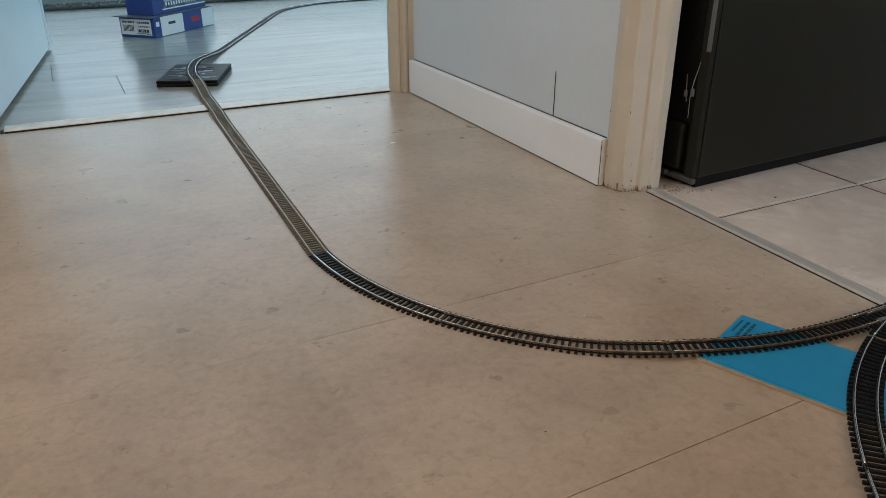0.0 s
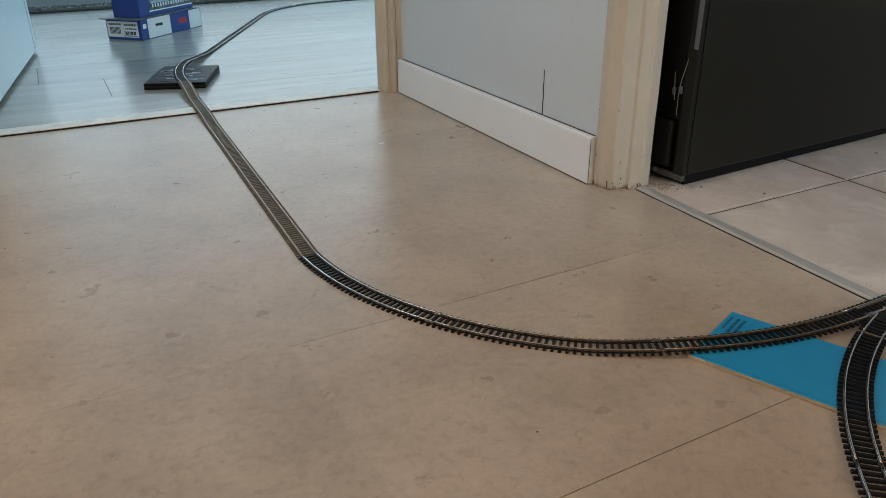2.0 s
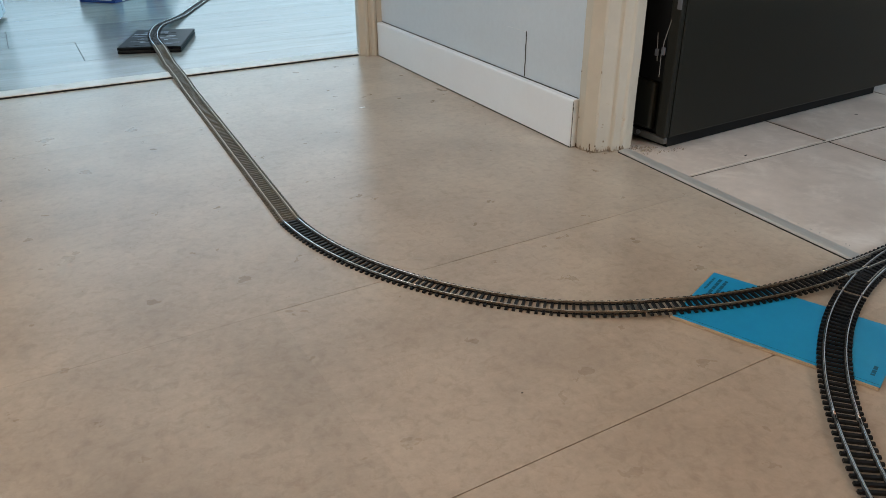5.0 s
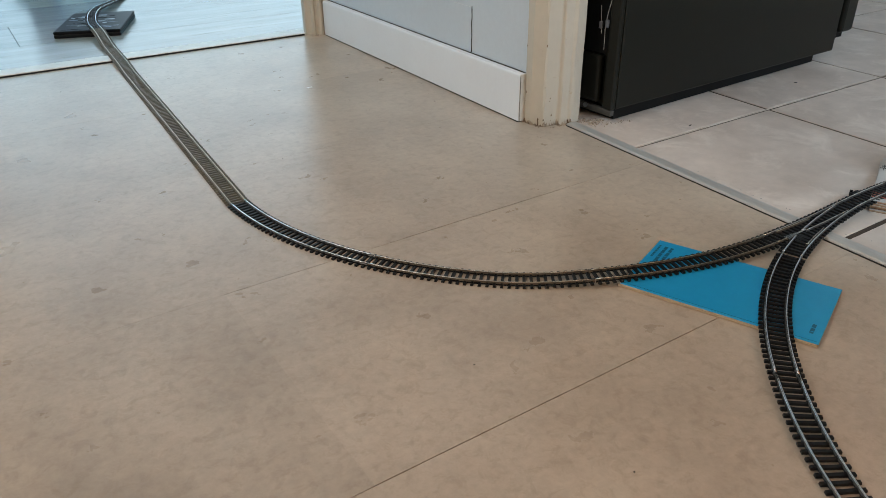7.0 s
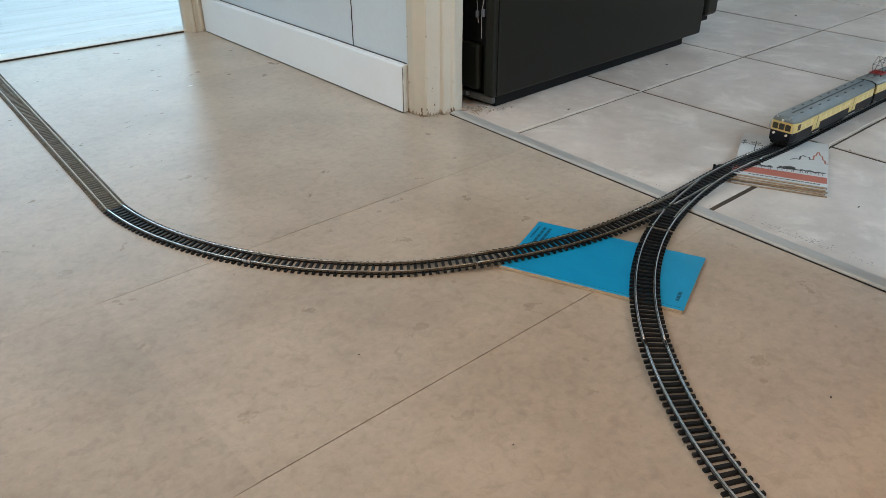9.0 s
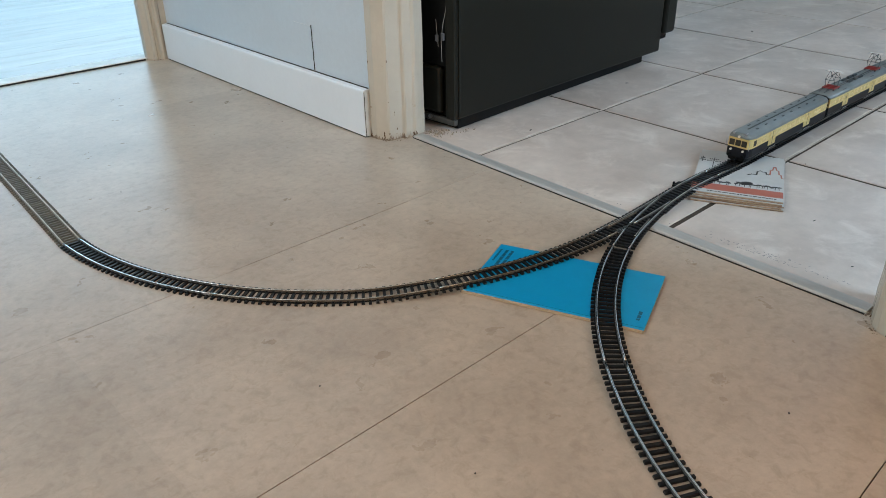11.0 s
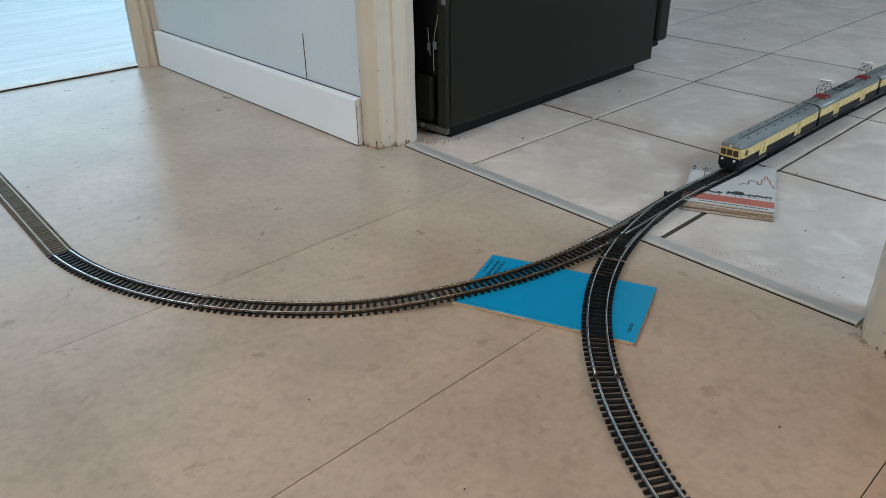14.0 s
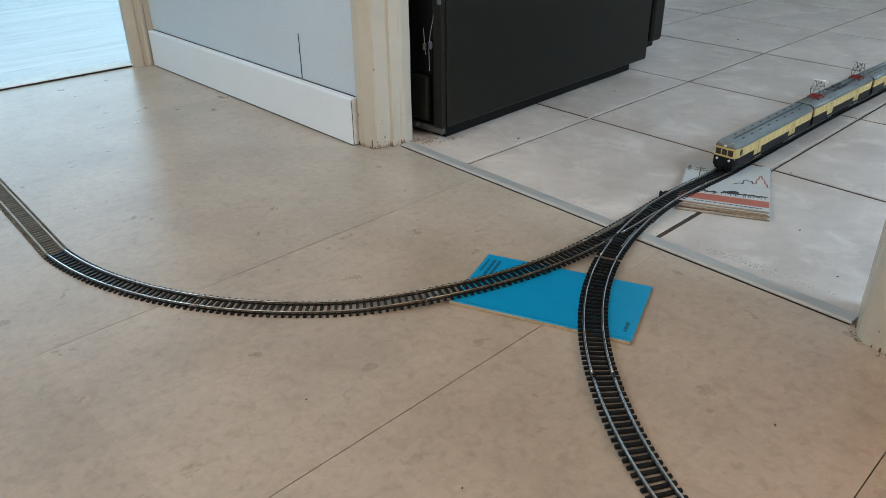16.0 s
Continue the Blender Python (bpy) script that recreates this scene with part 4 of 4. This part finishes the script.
stack_m = pose(0.150, -0.4645, 0, 0, 0, -65.0)
MW, MD = 0.108, 0.172
for k, (dx, dy, dr, th) in enumerate(((0.0022, -0.0030, 1.6, 0.0024), (-0.0006, 0.0010, -0.9, 0.0024), (0.0016, -0.0018, 0.7, 0.0024), (-0.0010, -0.0010, -0.5, 0.0024), (0.0, 0.0, 0.0, 0.0026))):
    z = 0.0003 + 0.0026 * k
    b = base("booklet", stack_m @ pose(dx, dy, z, 0, 0, dr), ("thin aged booklet in a stack on the kitchen tiles" if k < 4 else "off-white booklet with a brick red band and dark ink drawing"), "booklet", "stack of booklets under the track")
    part("page_block", box(0.0004, MW - 0.0006, 0.0004, MD - 0.0005, 0.0004, th - 0.0004), PAGES, b, "yellowed page edges")
    part("back_cover", box(0, MW, 0, MD, 0, 0.0005), BACKTAN, b)
    cover = part("front_cover", box(0, MW, 0, MD, th - 0.0004, th, 0.0001), MAGWHITE, b)
    if k == 4:
        part("red_band", box(0.0005, MW - 0.0005, 0.0118, 0.0335, th, th + 0.0001), MAGRED, cover)
        bar_text(cover, MAGINK, (0, 0), (1, 0), (0, 1), [(0.020, 0.080, 0.0022, 0.005)], th + 0.0001, seed=3)
        # ink drawing: a row of low dark shapes over the band, a skyline and a mast above
        rng = random.Random(11)
        flat = lambda bm, x, y, w, h, turn=0: bmesh.ops.create_icosphere(bm, subdivisions=2, radius=1.0, matrix=pose(x, y, th, 0, 0, turn) @ Matrix.Diagonal((w, h, 0.00012, 1)))
        for c0, c1, hood in ((0.014, 0.044, 0), (0.052, 0.077, 1), (0.080, 0.105, 0)):
            ink = bmesh.new()
            y0, x = 0.0350 + (c0 - 0.02) * 0.05, c0
            while x < c1:
                w, hgt = rng.uniform(0.0024, 0.0042), rng.uniform(0.0016, 0.0030)
                flat(ink, x, y0 + 0.0095 + rng.uniform(-0.0012, 0.0022), w, hgt, rng.uniform(-25, 25))
                if rng.random() < 0.7:
                    leg = rng.uniform(-0.0012, 0.0012)
                    add_box(ink, x - 0.0004 + leg, x + 0.0004 + leg, y0 + 0.0005, y0 + 0.0085, th, th + 0.0001)
                x += w * rng.uniform(0.7, 1.3)
            if hood:
                flat(ink, (c0 + c1) / 2, y0 + 0.0155, 0.0075, 0.0050, 12)
                flat(ink, c0 + 0.003, y0 + 0.0140, 0.0042, 0.0018, -20)
            part("ink_shape", ink, MAGINK, cover)
        sky_pts = [(0.064, 0.084), (0.069, 0.090), (0.075, 0.0895), (0.0755, 0.102), (0.079, 0.107), (0.082, 0.103), (0.086, 0.103), (0.087, 0.094), (0.091, 0.096), (0.0915, 0.113),
                   (0.094, 0.115), (0.0955, 0.128), (0.0975, 0.130), (0.099, 0.116), (0.1015, 0.114), (0.1020, 0.100), (0.1045, 0.098), (0.105, 0.087), (0.1075, 0.086)]
        for (ax, ay), (bx, by) in zip(sky_pts, sky_pts[1:]):
            d = math.hypot(bx - ax, by - ay)
            ang = math.degrees(math.atan2(by - ay, bx - ax))
            part("ink_line", box(-0.0006, d + 0.0006, -0.0009, 0.0009, 0, 0.0001, m=pose(ax, ay, th, 0, 0, ang)), MAGRED if ax > 0.088 else MAGINK, cover)
        mast = bmesh.new()
        for mx, m0, m1, arm in ((0.019, 0.074, 0.140, 0.0085), (0.004, 0.118, 0.142, 0.0035), (0.041, 0.100, 0.136, 0.006)):
            add_box(mast, mx - 0.0006, mx + 0.0006, m0, m1, th, th + 0.0001)
            for k2, ya in enumerate((m1 - 0.017, m1 - 0.009)):
                reach = arm * (1 - 0.35 * k2)
                add_box(mast, mx - reach, mx + reach, ya, ya + 0.0011, th, th + 0.0001)
                for e in (-1, -0.45, 0.45, 1):
                    add_box(mast, mx + e * reach - 0.0006, mx + e * reach + 0.0006, ya, ya + 0.0042, th, th + 0.0001)
        part("ink_mast", mast, MAGINK, cover)
    # the stack is thinner towards the backs of the booklets
    for ob in [c for c in b.children] + list(cover.children):
        for v in ob.data.vertices:
            v.co.z = (z + v.co.z) * 0.96 * (1 - 0.58 * v.co.y / MD) - z
# cover print of the blue booklet
bar_text(cover_top, BOOKINK, (0, 0), (0, -1), (1, 0), [(-0.095, 0.050, 0.0034, 0.010), (-0.095, 0.034, 0.0034, 0.016), (-0.095, 0.028, 0.0022, 0.004)], 0.0041, seed=5)
bar_text(cover_top, BOOKINK, (0, 0), (0, -1), (1, 0), [(-0.030, 0.016, 0.0034, 0.168)], 0.0041, seed=9)


# ---- kitchen: the fridge ----
RAILGREY = material("dull_steel", (0.10, 0.10, 0.095), 0.5, 0.5, vary=0.4, scale=50)
fridge = base("fridge", pose(0.119, -0.083, 0, 0, 0, 3.6), "dark graphite fridge standing with its back to the doorway wall", "fridge")
FD, FW = 0.603, 0.56
bm = box(0.0, FD, 0.0, FW, 0.0203, 1.72, 0.003, 2)
for v in bm.verts:
    if v.co.z < 0.1:
        v.co.z -= 0.0035 * v.co.x / FD  # it leans a little towards the door
body = part("body", bm, FRIDGE, fridge)
part("back_edge", box(-0.010, 0.0005, 0.001, 0.020, 0.020, 1.70, 0.003, 2), FRIDGE, fridge)
part("back_flange", box(-0.0108, -0.0098, 0.0012, 0.0085, 0.205, 1.69), GREYCARD, fridge, "pale bent flange on the back edge")
part("back_recess", box(-0.0060, 0.0008, 0.021, FW - 0.004, 0.10, 1.68), BLACKPL, fridge)
# black block added so that the shadow under the fridge is dark and crisp
part("base_tray", box(0.010, FD - 0.045, 0.012, FW - 0.02, 0.0008, 0.0164), BLACKPL, fridge, "black block added under the body for the dark strip of its shadow")
part("compressor_cover", box(-0.0120, 0.0010, 0.030, FW - 0.02, 0.026, 0.098, 0.005, 3), FRIDGE, fridge)
part("bottom_rail", box(-0.009, -0.001, 0.0020, FW - 0.002, 0.0110, 0.0200, 0.001), RAILGREY, fridge, "bent steel rail under the back edge")
screw = bmesh.new()
disc(screw, (-0.013, 0.050, 0.0190), (1, 0, 0), 0.0035, 0.003, 10)
part("screw", screw, STEEL, fridge)
door = part("door", box(FD + 0.008, FD + 0.052, -0.003, FW + 0.003, 0.048, 1.70, 0.007, 3), FRIDGE, fridge)
part("door_seal", box(FD - 0.0005, FD + 0.0085, 0.008, FW - 0.008, 0.066, 1.69), BLACKPL, door)
part("hinge", box(FD - 0.010, FD + 0.040, 0.010, 0.045, 0.036, 0.0475, 0.001), BLACKPL, fridge)
for x, y in ((0.075, 0.14), (FD - 0.028, 0.045), (0.075, FW - 0.035), (FD - 0.030, FW - 0.035)):
    f = bmesh.new()
    disc(f, (x, y, 0.0108), (0, 0, 1), 0.015, 0.0212, 16)
    part("foot", f, BLACKPL, fridge)
WIREGREY = material("pale_grey_wire", (0.26, 0.26, 0.25), 0.4, vary=0.3, scale=100)
cable = part("cable", tube([(-0.007, 0.014, 0.215), (-0.010, 0.017, 0.185), (-0.012, 0.022, 0.160), (-0.011, 0.026, 0.140), (-0.012, 0.024, 0.108)], 0.00055, 6), WIREGREY, fridge, "thin pale wire hanging in the back recess")
part("wire_clip", box(-0.0140, -0.0100, 0.0190, 0.0245, 0.140, 0.151, 0.0010, 2), GREYCARD, cable, "grey wire connector")
loose = part("cable", tube([(-0.0075, 0.040, 0.168), (-0.010, 0.036, 0.155), (-0.012, 0.033, 0.142), (-0.0122, 0.031, 0.130)], 0.0005, 6), WIREGREY, fridge, "thin pale wire end beside the first")
part("wire_clip", box(-0.0140, -0.0100, 0.0310, 0.0360, 0.137, 0.147, 0.0010, 2), GREYCARD, loose, "grey wire connector")

# ---- living room things ----
PRINTGREY = material("silver_print", (0.42, 0.45, 0.48), 0.3, 0.3, vary=0.8, dark=(0.06, 0.06, 0.07), scale=90)
dvd = base("media_case", pose(-0.508, 1.000, 0.0, 0, 0, -21.0), "flat black glossy media case lying under the track", "media case")
CW, CD, CH = 0.140, 0.205, 0.0148
part("shell", box(0, CW, 0, CD, 0.0003, 0.0070, 0.002, 2), BLACKPL, dvd)
lid = part("lid", box(0, CW, 0, CD, 0.0078, CH, 0.002, 2), CASE, dvd)
part("seam", box(0.0015, CW - 0.0015, 0.0015, CD - 0.0015, 0.0068, 0.0080), GAP, dvd)
part("cover_sheet", box(0.004, CW - 0.004, 0.004, CD - 0.004, CH, CH + 0.0002), CASE, lid, "dark picture print under clear film")
rng = random.Random(21)
for k in range(44):
    w, d = rng.uniform(0.006, 0.042), rng.uniform(0.002, 0.008)
    x, y = rng.uniform(0.006, CW - 0.048), rng.uniform(0.008, CD - 0.02)
    part("print_patch", box(x, x + w, y, y + d, CH + 0.0002, CH + 0.0003 + k * 0.00001), rng.choice((PRINTGREY, PHOTO, PRINTGREY, GAP)), lid)

lower = base("model_box", pose(-0.507, 1.825, 0.0, 0, 0, 45.5), "long blue and white cardboard box with printed labels", "cardboard box", "stacked model boxes")
BXL, BXW, BXH = 0.325, 0.130, 0.062
part("carton", box(0, BXL, -BXW, 0, 0.0005, BXH, 0.001), BLUECARD, lower)
part("end_label", box(-0.0004, 0.0004, -BXW + 0.012, -0.004, 0.008, BXH - 0.006), WHITECARD, lower, "white end label with print and bars")
for k, (a, b, z0, z1) in enumerate(((-0.112, -0.068, 0.043, 0.049), (-0.112, -0.070, 0.032, 0.036), (-0.108, -0.066, 0.016, 0.026), (-0.112, -0.062, 0.011, 0.014), (-0.056, -0.012, 0.044, 0.050))):
    bm = bmesh.new()
    u = a
    rng = random.Random(k)
    while u < b:
        w = rng.uniform(0.003, 0.008)
        add_box(bm, -0.0007, -0.0004, u, min(u + w, b), z0, z1)
        u += w + 0.0022
    part("label_print", bm, MAGINK, lower)
bm = bmesh.new()
for k in range(9):
    add_box(bm, -0.0007, -0.0004, -0.052 + k * 0.0045, -0.052 + k * 0.0045 + 0.0026, 0.018, 0.038)
part("label_bars", bm, MAGINK, lower)
part("side_panel", box(0.034, 0.150, -BXW - 0.0005, -BXW + 0.0004, 0.002, BXH - 0.001), WHITECARD, lower, "white side panel")
part("side_panel", box(0.255, 0.322, -BXW - 0.0005, -BXW + 0.0004, 0.002, BXH - 0.001), WHITECARD, lower, "white side panel")
part("red_mark", box(0.195, 0.240, -BXW - 0.0006, -BXW - 0.0001, 0.026, 0.042, 0.0002), REDINK, lower, "red printed mark")
part("dark_mark", box(0.072, 0.108, -BXW - 0.0008, -BXW - 0.0005, 0.034, 0.042), MAGINK, lower)
part("white_mark", box(0.010, 0.026, -BXW - 0.0006, -BXW - 0.0001, 0.034, 0.048), WHITECARD, lower)
sheet = base("card_lid", pose(-0.507, 1.825, BXH, 0, 0, 45.5), "grey flat cardboard lid lying on the lower box", "cardboard lid", "stacked model boxes")
part("lid_sheet", box(-0.020, BXL * 0.93, -BXW - 0.003, 0.006, 0.0006, 0.0040, 0.0005), GREYCARD, sheet)
upper = base("model_box", pose(-0.507, 1.825, BXH + 0.0042, 0, 0, 45.5), "blue cardboard box with a dark picture, on another box", "cardboard box", "stacked model boxes")
part("carton", box(0.018, 0.300, -BXW + 0.010, -0.020, 0.0, 0.155, 0.001), BLUECARD, upper)
part("picture_panel", box(0.070, 0.292, -BXW + 0.0094, -BXW + 0.0104, 0.016, 0.135), PHOTO, upper, "dark blue picture of a train")
part("train_print", box(0.078, 0.286, -BXW + 0.0090, -BXW + 0.0094, 0.036, 0.058), SKYPRINT, upper, "pale blue train in the picture")
for k in range(15):
    x = 0.082 + k * 0.0137
    part("train_print", box(x, x + 0.0095, -BXW + 0.0088, -BXW + 0.0090, 0.044, 0.052), PHOTO, upper)
    part("wheel_print", box(x + 0.001, x + 0.0075, -BXW + 0.0090, -BXW + 0.0094, 0.024, 0.0345), WHITECARD, upper)
part("picture_border", box(0.066, 0.296, -BXW + 0.0096, -BXW + 0.0101, 0.012, 0.0158), WHITECARD, upper)

leaf = base("door_1", pose(-0.822, 0.812, 0, 0, 0, 82.9), "white painted living room door standing open", "door", kind="structure")
part("leaf", box(0.002, 0.875, 0.0, 0.040, 0.008, 2.03, 0.002), DOORPAINT, leaf)
part("edge_line", box(0.828, 0.8295, -0.0004, 0.0004, 0.009, 2.02), GREYCARD, leaf, "fine shadow line along the door edge")
part("edge_strip", box(0.8752, 0.8772, 0.002, 0.038, 0.008, 2.03), WHITECARD, leaf)

rug = base("rug", pose(-0.75, 2.62, 0), "grey tufted rug lying on the laminate", "rug")
part("rug_body", box(-1.2, 1.15, 0, 1.6, 0.0004, 0.014, 0.005, 2), RUG, rug)
tuft = bmesh.new()
rng = random.Random(8)
for _ in range(900):
    x, y = rng.uniform(-1.19, 1.14), rng.uniform(-0.006, 0.09)
    r = rng.uniform(0.004, 0.009)
    bmesh.ops.create_cone(tuft, cap_ends=False, segments=5, radius1=r, radius2=r * 0.3, depth=0.014, matrix=pose(x, y, 0.012, rng.uniform(-30, 30), rng.uniform(-30, 30), 0))
part("tufts", tuft, RUG, rug)

# specks of dirt on the floors
specks = bmesh.new()
for x, y, s in ((-0.356, 0.060, 0.0012), (0.528, -0.105, 0.0028), (0.205, -0.154, 0.0026), (0.366, -0.514, 0.0015), (-0.150, -0.736, 0.0012), (-0.396, -0.456, 0.0010), (-0.372, -0.614, 0.0010),
                (-0.52, -0.62, 0.0010), (0.12, -0.675, 0.0014), (1.092, -0.057, 0.003), (0.20, -0.60, 0.0016), (0.03, 0.02, 0.0012), (-0.05, 0.16, 0.0009)):
    bmesh.ops.create_icosphere(specks, subdivisions=1, radius=s, matrix=pose(x, y, 0.0004, 20, 10, x * 900) @ Matrix.Diagonal((1.2, 0.7, 0.35, 1)))
tagged(part("floor_specks", specks, MAGINK), "tiny dark specks of dirt on vinyl and tiles", "debris", kind="stuff")
tagged(part("paper_scrap", box(-0.005, 0.005, -0.0022, 0.0022, 0.0003, 0.0009, m=pose(-0.190, 0.347, 0, 0, 0, 8)), WHITECARD), "tiny white scrap of paper on the vinyl floor", "debris")


SCUFF = material("grey_scuff", (0.30, 0.29, 0.28), 0.8, vary=0.4, scale=80)
scuffs = bmesh.new()
rng = random.Random(17)
for _ in range(130):
    y = rng.gauss(-0.60, 0.035) if rng.random() < 0.75 else rng.uniform(-0.70, -0.1)
    x = 0.070 - (y + 0.385) * 0.022 + abs(rng.gauss(0, 0.006))
    bmesh.ops.create_icosphere(scuffs, subdivisions=1, radius=rng.uniform(0.0003, 0.0011), matrix=pose(x, y, 0.0002, 0, 0, rng.uniform(0, 180)) @ Matrix.Diagonal((1.8, 0.6, 0.12, 1)))
tagged(part("scuff_marks", scuffs, SCUFF), "small grey scuffs on the tiles along the metal strip", "dirt", kind="stuff")


# ---- floor pieces: vinyl tiles, kitchen tiles, laminate planks ----
def clip_rect(poly, x0, x1, y0, y1):
    """The outline poly cut to a rectangle."""
    for axis, lim, keep in ((0, x0, 1), (0, x1, -1), (1, y0, 1), (1, y1, -1)):
        out = []
        for p, q in zip(poly, poly[1:] + poly[:1]):
            a, b = (p[axis] - lim) * keep, (q[axis] - lim) * keep
            if a >= 0:
                out.append(p)
            if a * b < 0:
                k = a / (a - b)
                out.append((p[0] + (q[0] - p[0]) * k, p[1] + (q[1] - p[1]) * k))
        poly = out
        if len(poly) < 3:
            return None
    return poly


def floor_piece(name, poly, top, depth, mat, parent, chamfer=0.0004):
    cx, cy = sum(p[0] for p in poly) / len(poly), sum(p[1] for p in poly) / len(poly)
    inner = [(p[0] + (cx - p[0]) * chamfer / max(0.02, math.hypot(cx - p[0], cy - p[1])), p[1] + (cy - p[1]) * chamfer / max(0.02, math.hypot(cx - p[0], cy - p[1]))) for p in poly]
    return part(name, loft([[(x, y, top - depth) for x, y in poly], [(x, y, top - chamfer * 0.7) for x, y in poly], [(x, y, top) for x, y in inner]]), mat, parent)


vinyl = base("vinyl_floor", pose(0, 0, 0), "beige stone-look vinyl tiles with fine dark seams", "floor", kind="structure")
turn = pose(-0.2, -0.2, 0, 0, 0, 1.4)
rows = [-2.55, -2.26, -1.97, -1.68, -1.39, -1.10, -0.808, -0.520, -0.227, 0.070, 0.383, 0.76]
starts = [0.1, 0.4, 0.2, 0.05, 0.3, 0.15, 0.02, 0.085, 0.285, 0.19, 0.40]
rng = random.Random(4)
for k, (ya, yb) in enumerate(zip(rows, rows[1:])):
    joints = [-2.45 + starts[k] - 0.61 + 0.61 * n for n in range(8)]
    if k in (6, 7):
        joints = sorted(joints + [-0.11])  # a cut tile, its joint under the blue booklet
    for x, x_next in zip(joints, joints[1:]):
        gx = 0.00001
        wide = 0.0009 if x > -0.80 and not (k in (6, 7) and x > -0.2) else 0.0002
        gy = wide if k in (6, 7, 8) else 0.00022
        gn = wide if k in (5, 6, 7) else 0.00022
        corner = [(x + gx, ya + gy * 0.5), (x_next - gx, ya + gy * 0.5), (x_next - gx, yb - gn * 0.5), (x + gx, yb - gn * 0.5)]
        world_c = [tuple((turn @ Vector((cx + 0.2, cy + 0.2, 0)))[:2]) for cx, cy in corner]
        poly = clip_rect(world_c, -1.6, 0.0535, -2.6, 0.7200)
        if poly and len(poly) >= 3:
            floor_piece("vinyl_tile", poly, rng.uniform(-0.00004, 0.00004), 0.0021, VINYL, vinyl, 0.00005)

tiles = base("tile_floor", pose(0, 0, 0), "beige marbled ceramic kitchen tiles with brown grout and painted joint highlights", "floor", kind="structure")
T, G = 0.3190, 0.0064
# the rows run slightly out of square
tm = Matrix(((0.9999, 0.016, 0, 0.3665), (0.0122, 0.9999, 0, -0.1700), (0, 0, 1, 0), (0, 0, 0, 1)))
for i in range(-2, 9):
    for j in range(-8, 3):
        a, b = i * T + G / 2, j * T + G / 2
        c = [(a, b), (a + T - G, b), (a + T - G, b + T - G), (a, b + T - G)]
        wc = [tuple((tm @ Vector((p[0], p[1], 0)))[:2]) for p in c]
        poly = clip_rect(wc, 0.057, 3.2, -2.6, 0.722)
        if poly:
            floor_piece("floor_tile", poly, rng.uniform(-0.0003, 0.0003), 0.0025, TILE, tiles, 0.0010)

# highlights on the joints of one direction, put in as pale strips
for j in range(-8, 3):
    yj = j * T
    part("grout_line", box(-0.12 if j == -1 else -0.3, 2.82, yj + G * 0.08, yj + G * 0.44, -0.0035, -0.0005, m=tm), GROUT_HIGHLIGHT, tiles, "pale strip painted in as the highlight on a grout joint")

planks = base("laminate_floor", pose(0, 0, 0), "whitewashed grey wood-look laminate planks", "floor", kind="structure")
PW, PL = 0.222, 1.29
ends = [0.85, 0.56, 0.703, 0.9, 0.915, 1.05, 0.79, 0.5, 0.1, 0.65, 0.3, 0.9, 0.2, 0.6, 0.35, 0.8, 0.1, 0.5]
for k in range(18):
    ya = 0.746 + k * PW
    x = -2.6 - ends[k]
    while x < 2.6:
        c = [(x + 0.0006, ya + 0.0006), (x + PL - 0.0006, ya + 0.0006), (x + PL - 0.0006, ya + PW - 0.0006), (x + 0.0006, ya + PW - 0.0006)]
        poly = clip_rect(c, -2.5, 2.6, 0.755, 4.5)
        if poly:
            floor_piece("plank", poly, rng.uniform(-0.0001, 0.0001), 0.0022, LAMINATE, planks, 0.0004)
        x += PL
